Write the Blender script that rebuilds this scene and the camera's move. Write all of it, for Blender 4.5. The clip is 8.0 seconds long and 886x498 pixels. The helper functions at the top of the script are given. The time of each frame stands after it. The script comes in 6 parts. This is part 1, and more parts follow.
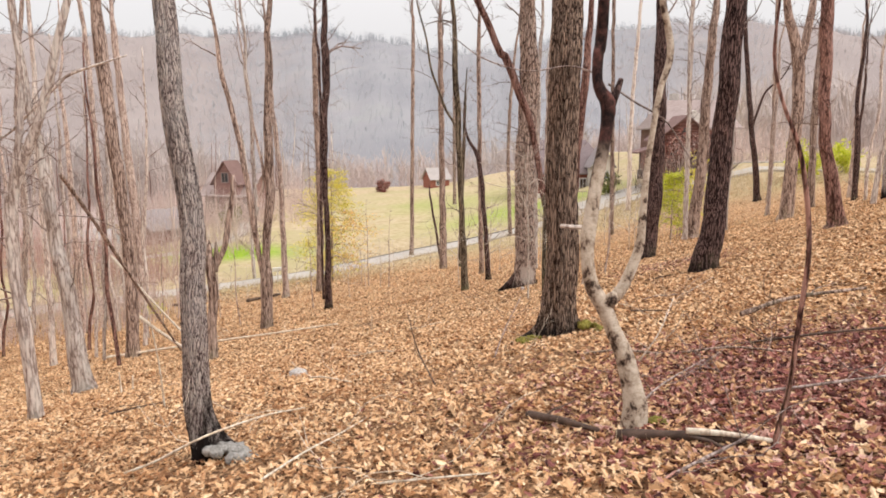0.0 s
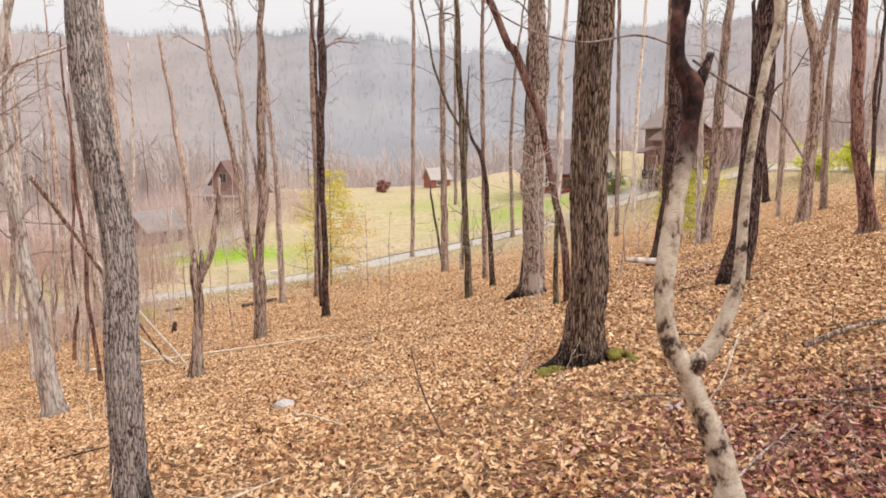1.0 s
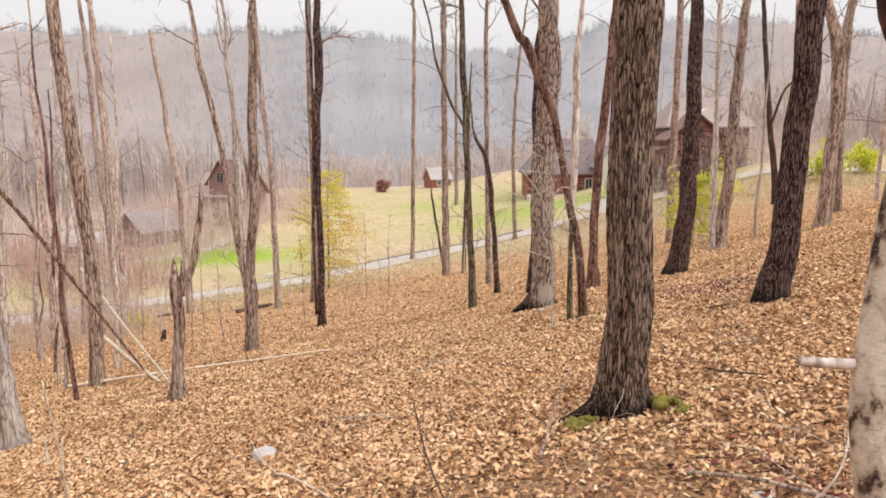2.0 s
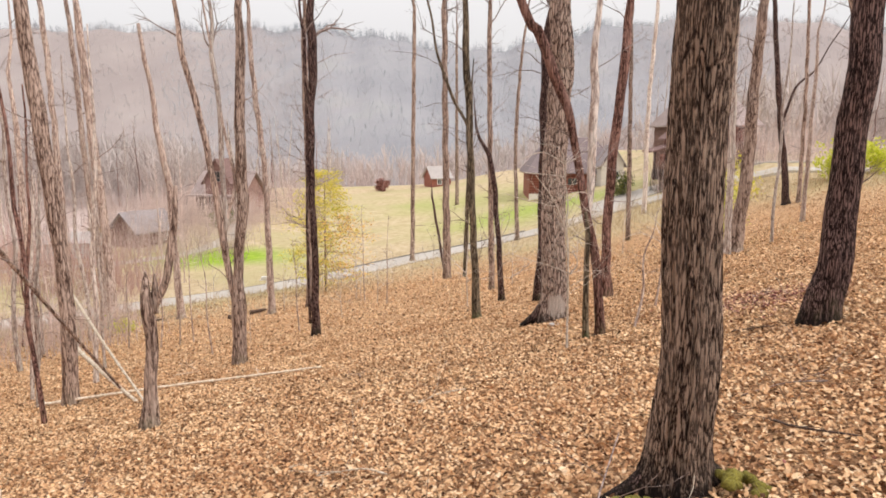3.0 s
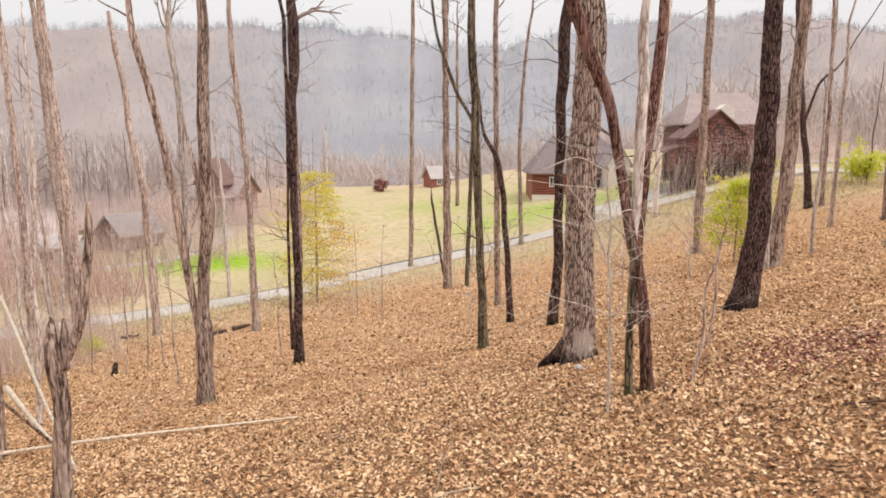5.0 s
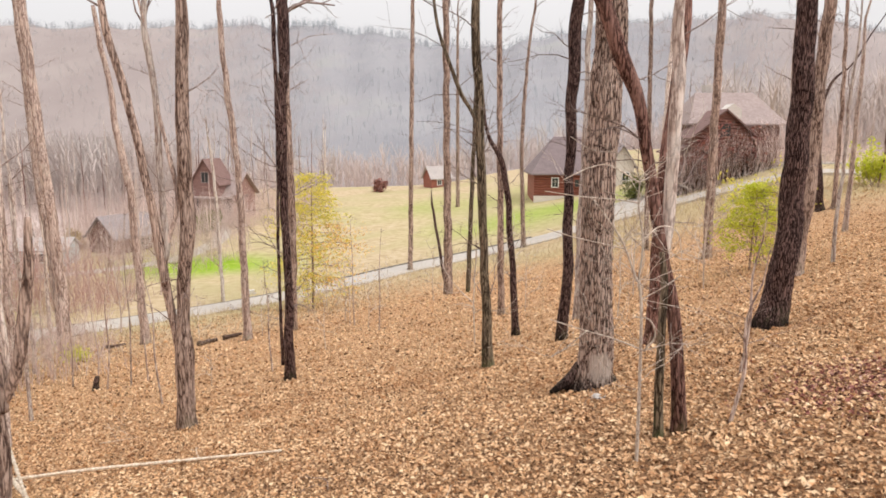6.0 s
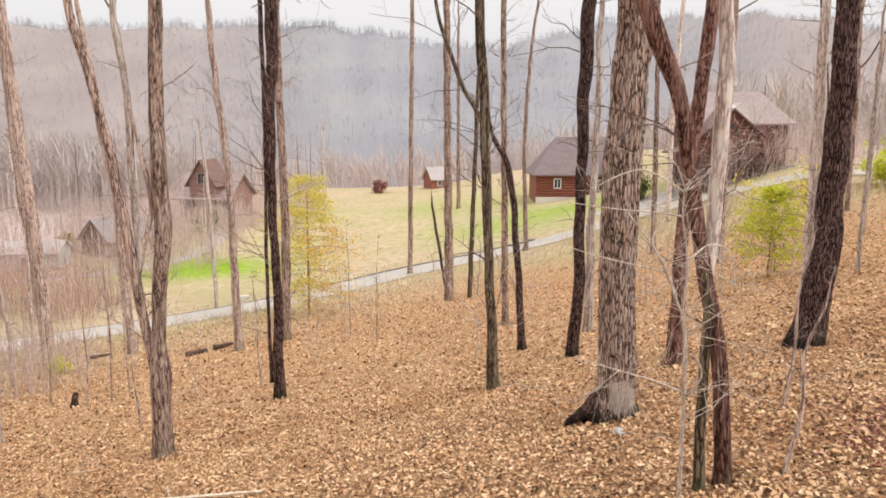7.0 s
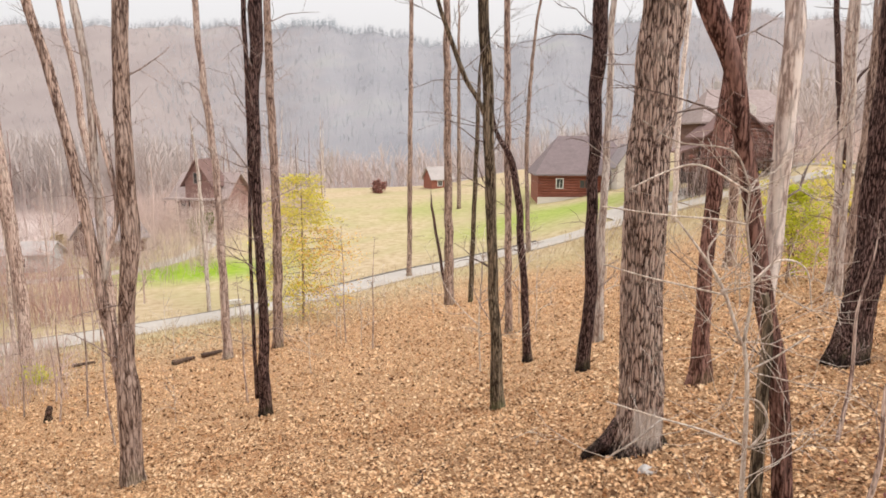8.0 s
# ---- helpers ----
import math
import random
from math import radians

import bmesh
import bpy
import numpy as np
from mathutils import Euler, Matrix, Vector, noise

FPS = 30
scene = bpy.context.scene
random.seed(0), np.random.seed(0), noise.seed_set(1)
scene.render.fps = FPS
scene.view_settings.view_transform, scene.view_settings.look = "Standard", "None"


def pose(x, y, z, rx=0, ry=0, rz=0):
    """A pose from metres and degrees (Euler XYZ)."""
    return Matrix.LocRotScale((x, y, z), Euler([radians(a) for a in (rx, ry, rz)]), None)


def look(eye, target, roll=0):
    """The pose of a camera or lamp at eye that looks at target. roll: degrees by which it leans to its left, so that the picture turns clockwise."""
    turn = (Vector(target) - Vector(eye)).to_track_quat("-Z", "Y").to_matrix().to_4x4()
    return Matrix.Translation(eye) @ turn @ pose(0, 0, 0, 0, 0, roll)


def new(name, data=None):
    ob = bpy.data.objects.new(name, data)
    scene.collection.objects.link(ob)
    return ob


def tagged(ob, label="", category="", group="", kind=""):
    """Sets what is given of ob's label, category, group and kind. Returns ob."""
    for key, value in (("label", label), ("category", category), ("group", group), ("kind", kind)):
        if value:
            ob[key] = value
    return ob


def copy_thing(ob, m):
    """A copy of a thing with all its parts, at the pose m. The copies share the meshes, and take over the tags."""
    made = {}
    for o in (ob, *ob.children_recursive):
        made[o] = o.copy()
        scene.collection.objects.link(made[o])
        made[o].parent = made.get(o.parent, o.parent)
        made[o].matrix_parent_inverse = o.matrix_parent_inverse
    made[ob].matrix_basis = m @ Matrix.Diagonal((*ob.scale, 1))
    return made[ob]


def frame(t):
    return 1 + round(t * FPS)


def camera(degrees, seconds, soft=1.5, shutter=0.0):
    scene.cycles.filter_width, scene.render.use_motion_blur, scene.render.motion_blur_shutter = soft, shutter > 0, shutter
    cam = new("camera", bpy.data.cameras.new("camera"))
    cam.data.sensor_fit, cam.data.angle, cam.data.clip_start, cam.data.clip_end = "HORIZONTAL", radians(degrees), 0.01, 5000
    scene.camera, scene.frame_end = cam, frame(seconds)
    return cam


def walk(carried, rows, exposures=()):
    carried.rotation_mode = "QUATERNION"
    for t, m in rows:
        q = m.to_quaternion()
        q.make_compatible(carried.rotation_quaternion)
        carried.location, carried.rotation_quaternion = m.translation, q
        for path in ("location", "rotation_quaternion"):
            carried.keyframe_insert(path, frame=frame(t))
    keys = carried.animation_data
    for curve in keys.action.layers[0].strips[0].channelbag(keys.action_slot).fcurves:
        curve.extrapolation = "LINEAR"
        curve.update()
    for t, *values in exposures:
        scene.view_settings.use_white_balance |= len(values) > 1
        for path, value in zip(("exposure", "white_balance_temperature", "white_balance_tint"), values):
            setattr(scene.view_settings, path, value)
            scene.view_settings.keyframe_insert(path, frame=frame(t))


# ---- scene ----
cam = camera(67.0, 8.0, soft=1.75)
METRES, EYE, TILT, LEAN, TURN = 14.0, 2.625, -9.1, 0.0, 0.0
ROWS = [
    (0.0, 0.0, 0.0, 0.0, -0.0, 0.0, -0.0),
    (0.5, -0.0036, 0.0533, 0.0084, 0.0, -0.01, 0.01),
    (1.0, -0.0073, 0.1091, 0.0175, 0.03, -0.03, 0.04),
    (1.5, -0.0118, 0.1672, 0.0281, 0.02, -0.05, 0.0),
    (3.0, -0.0202, 0.3528, 0.0609, 0.01, -0.23, -0.13),
    (3.5, -0.0218, 0.4207, 0.07, 0.0, -0.27, -0.15),
    (4.0, -0.0232, 0.4896, 0.0814, -0.02, -0.27, -0.13),
    (4.5, -0.0236, 0.5552, 0.0932, -0.02, -0.29, -0.12),
    (6.0, -0.0272, 0.7388, 0.1289, -0.03, -0.35, -0.18),
    (6.5, -0.0285, 0.7986, 0.1393, -0.03, -0.36, -0.19),
    (7.0, -0.0287, 0.862, 0.148, 0.0, -0.32, -0.15),
    (7.5, -0.0284, 0.9241, 0.1525, 0.01, -0.29, -0.19),
    (8.0, -0.0267, 0.986, 0.1584, 0.03, -0.32, -0.17),
]
walk(cam, [(t, pose(0, 0, EYE, TILT, LEAN, TURN) @ pose(METRES * x, METRES * y, METRES * z, 90 + pitch, roll, yaw)) for t, x, y, z, yaw, pitch, roll in ROWS])

# ---- world, sun, exposure ----
CLOUD = 0.64
world = bpy.data.worlds.new("overcast_sky")
scene.world = world
world.use_nodes = True
wn, wl = world.node_tree.nodes, world.node_tree.links
wn.clear()
sky = wn.new("ShaderNodeTexSky")
sky.sky_type = "NISHITA"
sky.sun_disc = False
sky.sun_elevation, sky.sun_rotation = radians(43), radians(118)
sky_bg = wn.new("ShaderNodeBackground")
sky_bg.inputs["Strength"].default_value = 0.012
wl.new(sky.outputs["Color"], sky_bg.inputs["Color"])
cloud_bg = wn.new("ShaderNodeBackground")
cloud_bg.inputs["Color"].default_value = (0.99, 0.95, 0.94, 1)
cloud_up = wn.new("ShaderNodeTexCoord")
cloud_sep = wn.new("ShaderNodeSeparateXYZ")
cloud_level = wn.new("ShaderNodeMapRange")
# an overcast sky is about three times as bright overhead as at the horizon
cloud_level.inputs["To Min"].default_value, cloud_level.inputs["To Max"].default_value = 1.00 * CLOUD, 2.95 * CLOUD
wl.new(cloud_up.outputs["Generated"], cloud_sep.inputs[0])
wl.new(cloud_sep.outputs["Z"], cloud_level.inputs["Value"])
wl.new(cloud_level.outputs[0], cloud_bg.inputs["Strength"])
both_bg = wn.new("ShaderNodeAddShader")
world_out = wn.new("ShaderNodeOutputWorld")
wl.new(sky_bg.outputs[0], both_bg.inputs[0])
wl.new(cloud_bg.outputs[0], both_bg.inputs[1])
wl.new(both_bg.outputs[0], world_out.inputs["Surface"])

sun = new("sun", bpy.data.lights.new("sun", "SUN"))
sun.data.energy, sun.data.angle, sun.data.color = 1.5, radians(20), (1.0, 0.95, 0.88)
sun.matrix_world = look((38, -8, 40), (0, 12, 0))
scene.view_settings.exposure = 0.0


# ---- the lie of the land ----
def smooth(a, b, v):
    v = min(1.0, max(0.0, (v - a) / (b - a)))
    return v * v * (3 - 2 * v)


# the skyline of the ridge across the valley: bearing and height of its crest
CREST = ((-1.2, 84), (-0.62, 80), (-0.38, 80), (-0.30, 83), (-0.225, 86), (-0.17, 87), (-0.114, 81.5), (-0.067, 74.5), (0.028, 64), (0.09, 65.5), (0.13, 68.5), (0.17, 75), (0.22, 80.5), (0.29, 83.5), (0.5, 84.5), (1.2, 86))


def crest(b):
    for (b0, z0), (b1, z1) in zip(CREST, CREST[1:]):
        if b < b1:
            return z0 + (z1 - z0) * min(1.0, max(0.0, (b - b0) / (b1 - b0)))
    return CREST[-1][1]


def ground(x, y):
    xc, yc = max(-60.0, min(45.0, x)), max(-12.0, min(y, 90.0))
    near = 1.243 + 0.292 * xc - 0.2147 * yc + 0.001334 * xc * xc - 0.003041 * xc * yc + 0.00093 * yc * yc - 0.2333 * xc * math.exp(-yc / 10)
    far = -10.5 + 0.03 * (min(y, 165.0) - 80) * (1 - smooth(8, 32, x)) + 0.02 * max(x, -60.0)
    far += 1.5 * math.log1p(math.exp((min(x, 36.0) - 3) / 5))
    far -= 0.16 * max(0.0, min(y, 330.0) - 165) * (1 - smooth(165, 330, y) * 0.55)
    far -= 1.6 * math.exp(-((x - 21) / 12) ** 2 - ((y - 116) / 13) ** 2)
    w = smooth(50, 82, y)
    z = near * (1 - w) + far * w
    if y > 190:
        b = x / y
        rise = smooth(215, 525, y + 24 * math.sin(x * 0.013) + 12 * math.sin(x * 0.031 + 1))
        top = crest(b) + 1.6 * math.sin(b * 61) + 1.1 * math.sin(b * 117 + 1)
        z += (top - z) * rise + 12 * smooth(235, 330, y) * math.sin(x * 0.019 + y * 0.008) * (1 - rise)
    if y > 520:
        z -= min(40.0, 0.25 * (y - 520))
    return z


ROAD = [(-62, 33), (-44, 42.5), (-27, 52.7), (-19.4, 58.9), (-14.3, 64.9), (-9.5, 71.5), (-3.5, 77.5), (4, 80.6), (12, 81.2), (19, 81.2), (28, 79.5), (45, 74), (70, 66)]


def spline(points, step):
    """A smooth line through points of any dimension."""
    p = [np.array(q, float) for q in points]
    p = [2 * p[0] - p[1]] + p + [2 * p[-1] - p[-2]]
    out = []
    for a, b, c, d in zip(p, p[1:], p[2:], p[3:]):
        n = max(1, int(math.ceil(np.linalg.norm((c - b)[:3]) / step)))
        for i in range(n):
            t = i / n
            out.append(0.5 * (2 * b + (c - a) * t + (2 * a - 5 * b + 4 * c - d) * t * t + (3 * b - a - 3 * c + d) * t ** 3))
    out.append(p[-2])
    return np.array(out)


ROAD_LINE = spline(ROAD, 1.0)


def road_side(x, y):
    """Signed distance from the road's middle: positive beyond it."""
    d = ROAD_LINE - np.array((x, y))
    i = int(np.argmin((d * d).sum(1)))
    j = min(max(i, 1), len(ROAD_LINE) - 2)
    t = ROAD_LINE[j + 1] - ROAD_LINE[j - 1]
    t = t / np.linalg.norm(t)
    return float(-t[0] * d[i][1] + t[1] * d[i][0])


# ---- materials ----
def material(name):
    m = bpy.data.materials.new(name)
    m.use_nodes = True
    t = m.node_tree
    return m, t.nodes, t.links, t.nodes["Principled BSDF"]


def node(nodes, kind, **values):
    n = nodes.new("ShaderNode" + kind)
    for key, value in values.items():
        if key in n.inputs:
            n.inputs[key].default_value = value
    return n


def ramp(nodes, links, source, stops):
    r = nodes.new("ShaderNodeValToRGB")
    e = r.color_ramp.elements
    while len(e) < len(stops):
        e.new(0.5)
    for el, (p, c) in zip(e, stops):
        el.position, el.color = p, (*c, 1)
    links.new(source, r.inputs[0])
    return r.outputs[0]


def mixed(nodes, links, factor, a, b, mode="MIX"):
    m = nodes.new("ShaderNodeMix")
    m.data_type, m.blend_type = "RGBA", mode
    for value, socket in ((factor, m.inputs[0]), (a, m.inputs[6]), (b, m.inputs[7])):
        if isinstance(value, bpy.types.NodeSocket):
            links.new(value, socket)
        elif isinstance(value, tuple):
            socket.default_value = (*value, 1)
        else:
            socket.default_value = value
    return m.outputs[2]


def coords(nodes, links, scale, which="Object"):
    c = nodes.new("ShaderNodeTexCoord")
    m = nodes.new("ShaderNodeMapping")
    m.inputs["Scale"].default_value = scale
    links.new(c.outputs[which], m.inputs[0])
    return m.outputs[0]


def noise_of(nodes, links, vector, scale, detail=4.0, rough=0.55):
    n = node(nodes, "TexNoise", Scale=scale, Detail=detail, Roughness=rough)
    links.new(vector, n.inputs["Vector"])
    return n.outputs["Fac"]


def bumped(nodes, links, height, bsdf, strength, distance):
    b = node(nodes, "Bump", Strength=strength, Distance=distance)
    links.new(height, b.inputs["Height"])
    links.new(b.outputs[0], bsdf.inputs["Normal"])


def bark(name, dark, mid, light, grain=22.0, stretch=0.13, depth=0.02, lichen=0.25, moss=0.0, plates=1.1, scar=0.0, streaks=0.6, bare=None, ragged=0.8):
    """Furrowed bark, with pale lichen patches and moss round the foot."""
    m, n, l, b = material(name)
    b.inputs["Roughness"].default_value = 0.92
    b.inputs["Specular IOR Level"].default_value = 0.15
    v = coords(n, l, (1, 1, stretch))
    wob = node(n, "TexNoise", Scale=grain * 0.45, Detail=3.0)
    l.new(v, wob.inputs["Vector"])
    shift = node(n, "VectorMath")
    shift.operation = "MULTIPLY_ADD"
    shift.inputs[1].default_value = (0.07, 0.07, 0.10)
    l.new(wob.outputs["Color"], shift.inputs[0])
    l.new(v, shift.inputs[2])
    cell = node(n, "TexVoronoi", Scale=grain)
    cell.feature = "DISTANCE_TO_EDGE"
    l.new(shift.outputs[0], cell.inputs["Vector"])
    fine = noise_of(n, l, coords(n, l, (1, 1, min(1.0, stretch * 2.4))), grain * 2.2, 6, 0.7)
    add = node(n, "Math")
    add.operation = "MULTIPLY_ADD"
    add.inputs[1].default_value = plates
    l.new(cell.outputs["Distance"], add.inputs[0])
    rough = node(n, "Math")
    rough.operation = "MULTIPLY_ADD"
    rough.inputs[1].default_value, rough.inputs[2].default_value = ragged, 0.42 - ragged / 2
    l.new(fine, rough.inputs[0])
    # smaller cracks across the plates
    crack = node(n, "TexVoronoi", Scale=grain * 1.9)
    crack.feature = "DISTANCE_TO_EDGE"
    l.new(shift.outputs[0], crack.inputs["Vector"])
    small = node(n, "Math")
    small.operation = "MULTIPLY_ADD"
    small.inputs[1].default_value = 0.5
    l.new(crack.outputs["Distance"], small.inputs[0])
    l.new(rough.outputs[0], small.inputs[2])
    l.new(small.outputs[0], add.inputs[2])
    f = add.outputs[0]
    col = ramp(n, l, f, [(0.50, dark), (0.61, mid), (0.78, light)])
    whole = coords(n, l, (1, 1, 0.6))
    patch = noise_of(n, l, whole, 2.6, 6, 0.65)
    grey = ramp(n, l, patch, [(0.48, (0, 0, 0)), (0.72, (lichen, lichen, lichen))])
    col = mixed(n, l, grey, col, tuple(min(0.8, c * 1.45 + 0.05) for c in light))
    # long weathered streaks down the trunk, pale and dark
    streak = noise_of(n, l, coords(n, l, (1, 1, 0.07)), 8.5, 5, 0.6)
    col = mixed(n, l, ramp(n, l, streak, [(0.50, (0, 0, 0)), (0.66, (streaks, streaks, streaks))]), col, tuple(min(0.75, c * 1.1 + 0.03) for c in light))
    col = mixed(n, l, ramp(n, l, streak, [(0.36, (streaks, streaks, streaks)), (0.48, (0, 0, 0))]), col, tuple(c * 0.9 for c in dark))
    tone = node(n, "ObjectInfo").outputs["Random"]
    hs = node(n, "HueSaturation")
    mr = node(n, "MapRange")
    mr.inputs["To Min"].default_value, mr.inputs["To Max"].default_value = 0.80, 1.22
    l.new(tone, mr.inputs["Value"])
    l.new(mr.outputs[0], hs.inputs["Value"])
    l.new(col, hs.inputs["Color"])
    col = hs.outputs[0]
    if moss:
        sep = node(n, "SeparateXYZ")
        l.new(coords(n, l, (1, 1, 1)), sep.inputs[0])
        low = node(n, "MapRange")
        low.inputs["From Min"].default_value, low.inputs["From Max"].default_value = 0.9, 0.0
        l.new(sep.outputs[2], low.inputs["Value"])
        mm = node(n, "Math")
        mm.operation = "MULTIPLY"
        l.new(low.outputs[0], mm.inputs[0])
        l.new(ramp(n, l, patch, [(0.42, (0, 0, 0)), (0.6, (moss, moss, moss))]), mm.inputs[1])
        col = mixed(n, l, mm.outputs[0], col, (0.10, 0.13, 0.045))
    if bare:
        # bark worn away over a pale patch, its middle and radius given
        place, wide, pale = bare
        off = node(n, "VectorMath")
        off.operation = "DISTANCE"
        off.inputs[1].default_value = place
        l.new(coords(n, l, (1, 1, 1)), off.inputs[0])
        worn = node(n, "Math")
        worn.operation = "MULTIPLY_ADD"
        worn.inputs[1].default_value = 0.5
        l.new(noise_of(n, l, coords(n, l, (1, 1, 0.5)), 7.0, 5, 0.7), worn.inputs[0])
        l.new(off.outputs["Value"], worn.inputs[2])
        lost = node(n, "MapRange")
        lost.inputs["From Min"].default_value, lost.inputs["From Max"].default_value = wide + 0.30, wide + 0.18
        l.new(worn.outputs[0], lost.inputs["Value"])
        col = mixed(n, l, lost.outputs[0], col, pale)
    if scar:
        # an old burn at the foot, black, with a ragged rim
        sep = node(n, "SeparateXYZ")
        l.new(coords(n, l, (1, 1, 1)), sep.inputs[0])
        ragged = noise_of(n, l, coords(n, l, (1, 1, 0.22)), 12.0, 6, 0.75)
        rim = node(n, "Math")
        rim.operation = "MULTIPLY_ADD"
        rim.inputs[1].default_value = 1.6
        l.new(ragged, rim.inputs[0])
        l.new(sep.outputs[2], rim.inputs[2])
        edge = node(n, "MapRange")
        edge.inputs["From Min"].default_value, edge.inputs["From Max"].default_value = scar + 0.95, scar + 0.55
        l.new(rim.outputs[0], edge.inputs["Value"])
        col = mixed(n, l, edge.outputs[0], col, (0.016, 0.011, 0.010))
    l.new(col, b.inputs["Base Color"])
    bumped(n, l, f, b, 0.9, depth)
    return m


BARK_OAK = bark("furrowed_oak_bark", (0.009, 0.0045, 0.004), (0.13, 0.08, 0.06), (0.45, 0.325, 0.25), 29, 0.12, 0.05, 0.10, 0.0, 1.3, 0.36, 0.18, None, 1.0)
# pink twigs, with mid-distance haze paled into the colour
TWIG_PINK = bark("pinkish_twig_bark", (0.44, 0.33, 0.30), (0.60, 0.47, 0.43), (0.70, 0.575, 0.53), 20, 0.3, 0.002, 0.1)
BARK_OLD = bark("old_oak_bark", (0.022, 0.012, 0.010), (0.22, 0.14, 0.115), (0.58, 0.45, 0.38), 17, 0.17, 0.06, 0.2, 0.0, 1.45, 0.30, 0.22, ((0.14, -0.55, 0.62), 0.38, (0.62, 0.53, 0.47)), 0.8)
BARK_DARK = bark("dark_wet_bark", (0.007, 0.0035, 0.0035), (0.030, 0.0155, 0.0145), (0.23, 0.145, 0.13), 27, 0.11, 0.03, 0.1, 0.3, 1.1, 0.25, 0.12)
BARK_GREY = bark("grey_scaly_bark", (0.085, 0.058, 0.058), (0.44, 0.345, 0.32), (0.78, 0.68, 0.62), 46, 0.17, 0.025, 0.35, 0.3, 1.25, 0.50, 0.15, None, 1.2)
BARK_TAN = bark("smooth_tan_bark", (0.055, 0.032, 0.026), (0.24, 0.16, 0.127), (0.49, 0.375, 0.315), 16, 0.13, 0.008, 0.3, 0.3)
BARK_PINK = bark("pinkish_grey_bark", (0.15, 0.10, 0.087), (0.39, 0.285, 0.242), (0.60, 0.485, 0.425), 16, 0.13, 0.008, 0.3, 0.3)
BARK_PALE = bark("pale_weathered_bark", (0.26, 0.195, 0.17), (0.53, 0.435, 0.385), (0.70, 0.615, 0.56), 12, 0.16, 0.006, 0.4, 0.2)
BARK_RED = bark("reddish_brown_bark", (0.03, 0.013, 0.011), (0.125, 0.058, 0.046), (0.34, 0.19, 0.155), 20, 0.15, 0.012, 0.2, 0.3)
BARK_OLIVE = bark("mossy_olive_bark", (0.02, 0.014, 0.010), (0.07, 0.052, 0.034), (0.23, 0.18, 0.125), 18, 0.14, 0.012, 0.2, 0.5)
TWIG = bark("bare_twig_bark", (0.12, 0.085, 0.075), (0.25, 0.19, 0.17), (0.4, 0.32, 0.29), 20, 0.3, 0.002, 0.1)
TWIG_RED = bark("reddish_twig_bark", (0.36, 0.20, 0.175), (0.50, 0.31, 0.28), (0.62, 0.44, 0.40), 20, 0.3, 0.002, 0.1)
TWIG_PALE = bark("bleached_twig_bark", (0.4, 0.33, 0.27), (0.55, 0.47, 0.4), (0.7, 0.62, 0.55), 20, 0.3, 0.002, 0.1)
DEADWOOD = bark("bleached_dead_wood", (0.48, 0.38, 0.28), (0.66, 0.55, 0.43), (0.78, 0.69, 0.57), 16, 0.3, 0.004, 0.15)


def birch_bark(name, top):
    """Pale bark with dark blotches, browner at the foot; top: the height where it turns dark."""
    m, n, l, b = material(name)
    b.inputs["Roughness"].default_value = 0.8
    b.inputs["Specular IOR Level"].default_value = 0.2
    v = coords(n, l, (1, 1, 0.75))
    f = noise_of(n, l, v, 10, 7, 0.70)
    col = ramp(n, l, f, [(0.37, (0.025, 0.015, 0.012)), (0.42, (0.15, 0.10, 0.075)), (0.455, (0.38, 0.30, 0.23)), (0.56, (0.55, 0.465, 0.375)), (0.70, (0.66, 0.58, 0.49))])
    fine = noise_of(n, l, coords(n, l, (1, 1, 5)), 30, 3)
    col = mixed(n, l, ramp(n, l, fine, [(0.56, (0, 0, 0)), (0.68, (0.6, 0.6, 0.6))]), col, (0.2, 0.15, 0.11))
    sep = node(n, "SeparateXYZ")
    l.new(coords(n, l, (1, 1, 1)), sep.inputs[0])
    high = node(n, "MapRange")
    high.inputs["From Min"].default_value, high.inputs["From Max"].default_value = top, top + 0.3
    l.new(sep.outputs[2], high.inputs["Value"])
    col = mixed(n, l, high.outputs[0], col, ramp(n, l, f, [(0.42, (0.010, 0.005, 0.005)), (0.52, (0.05, 0.022, 0.019)), (0.7, (0.15, 0.06, 0.048))]))
    l.new(col, b.inputs["Base Color"])
    bumped(n, l, f, b, 0.6, 0.008)
    return m


BARK_BIRCH = birch_bark("blotched_birch_bark", 1.95)
BIRCH_LIMB = birch_bark("blotched_birch_limb_bark", 6.0)


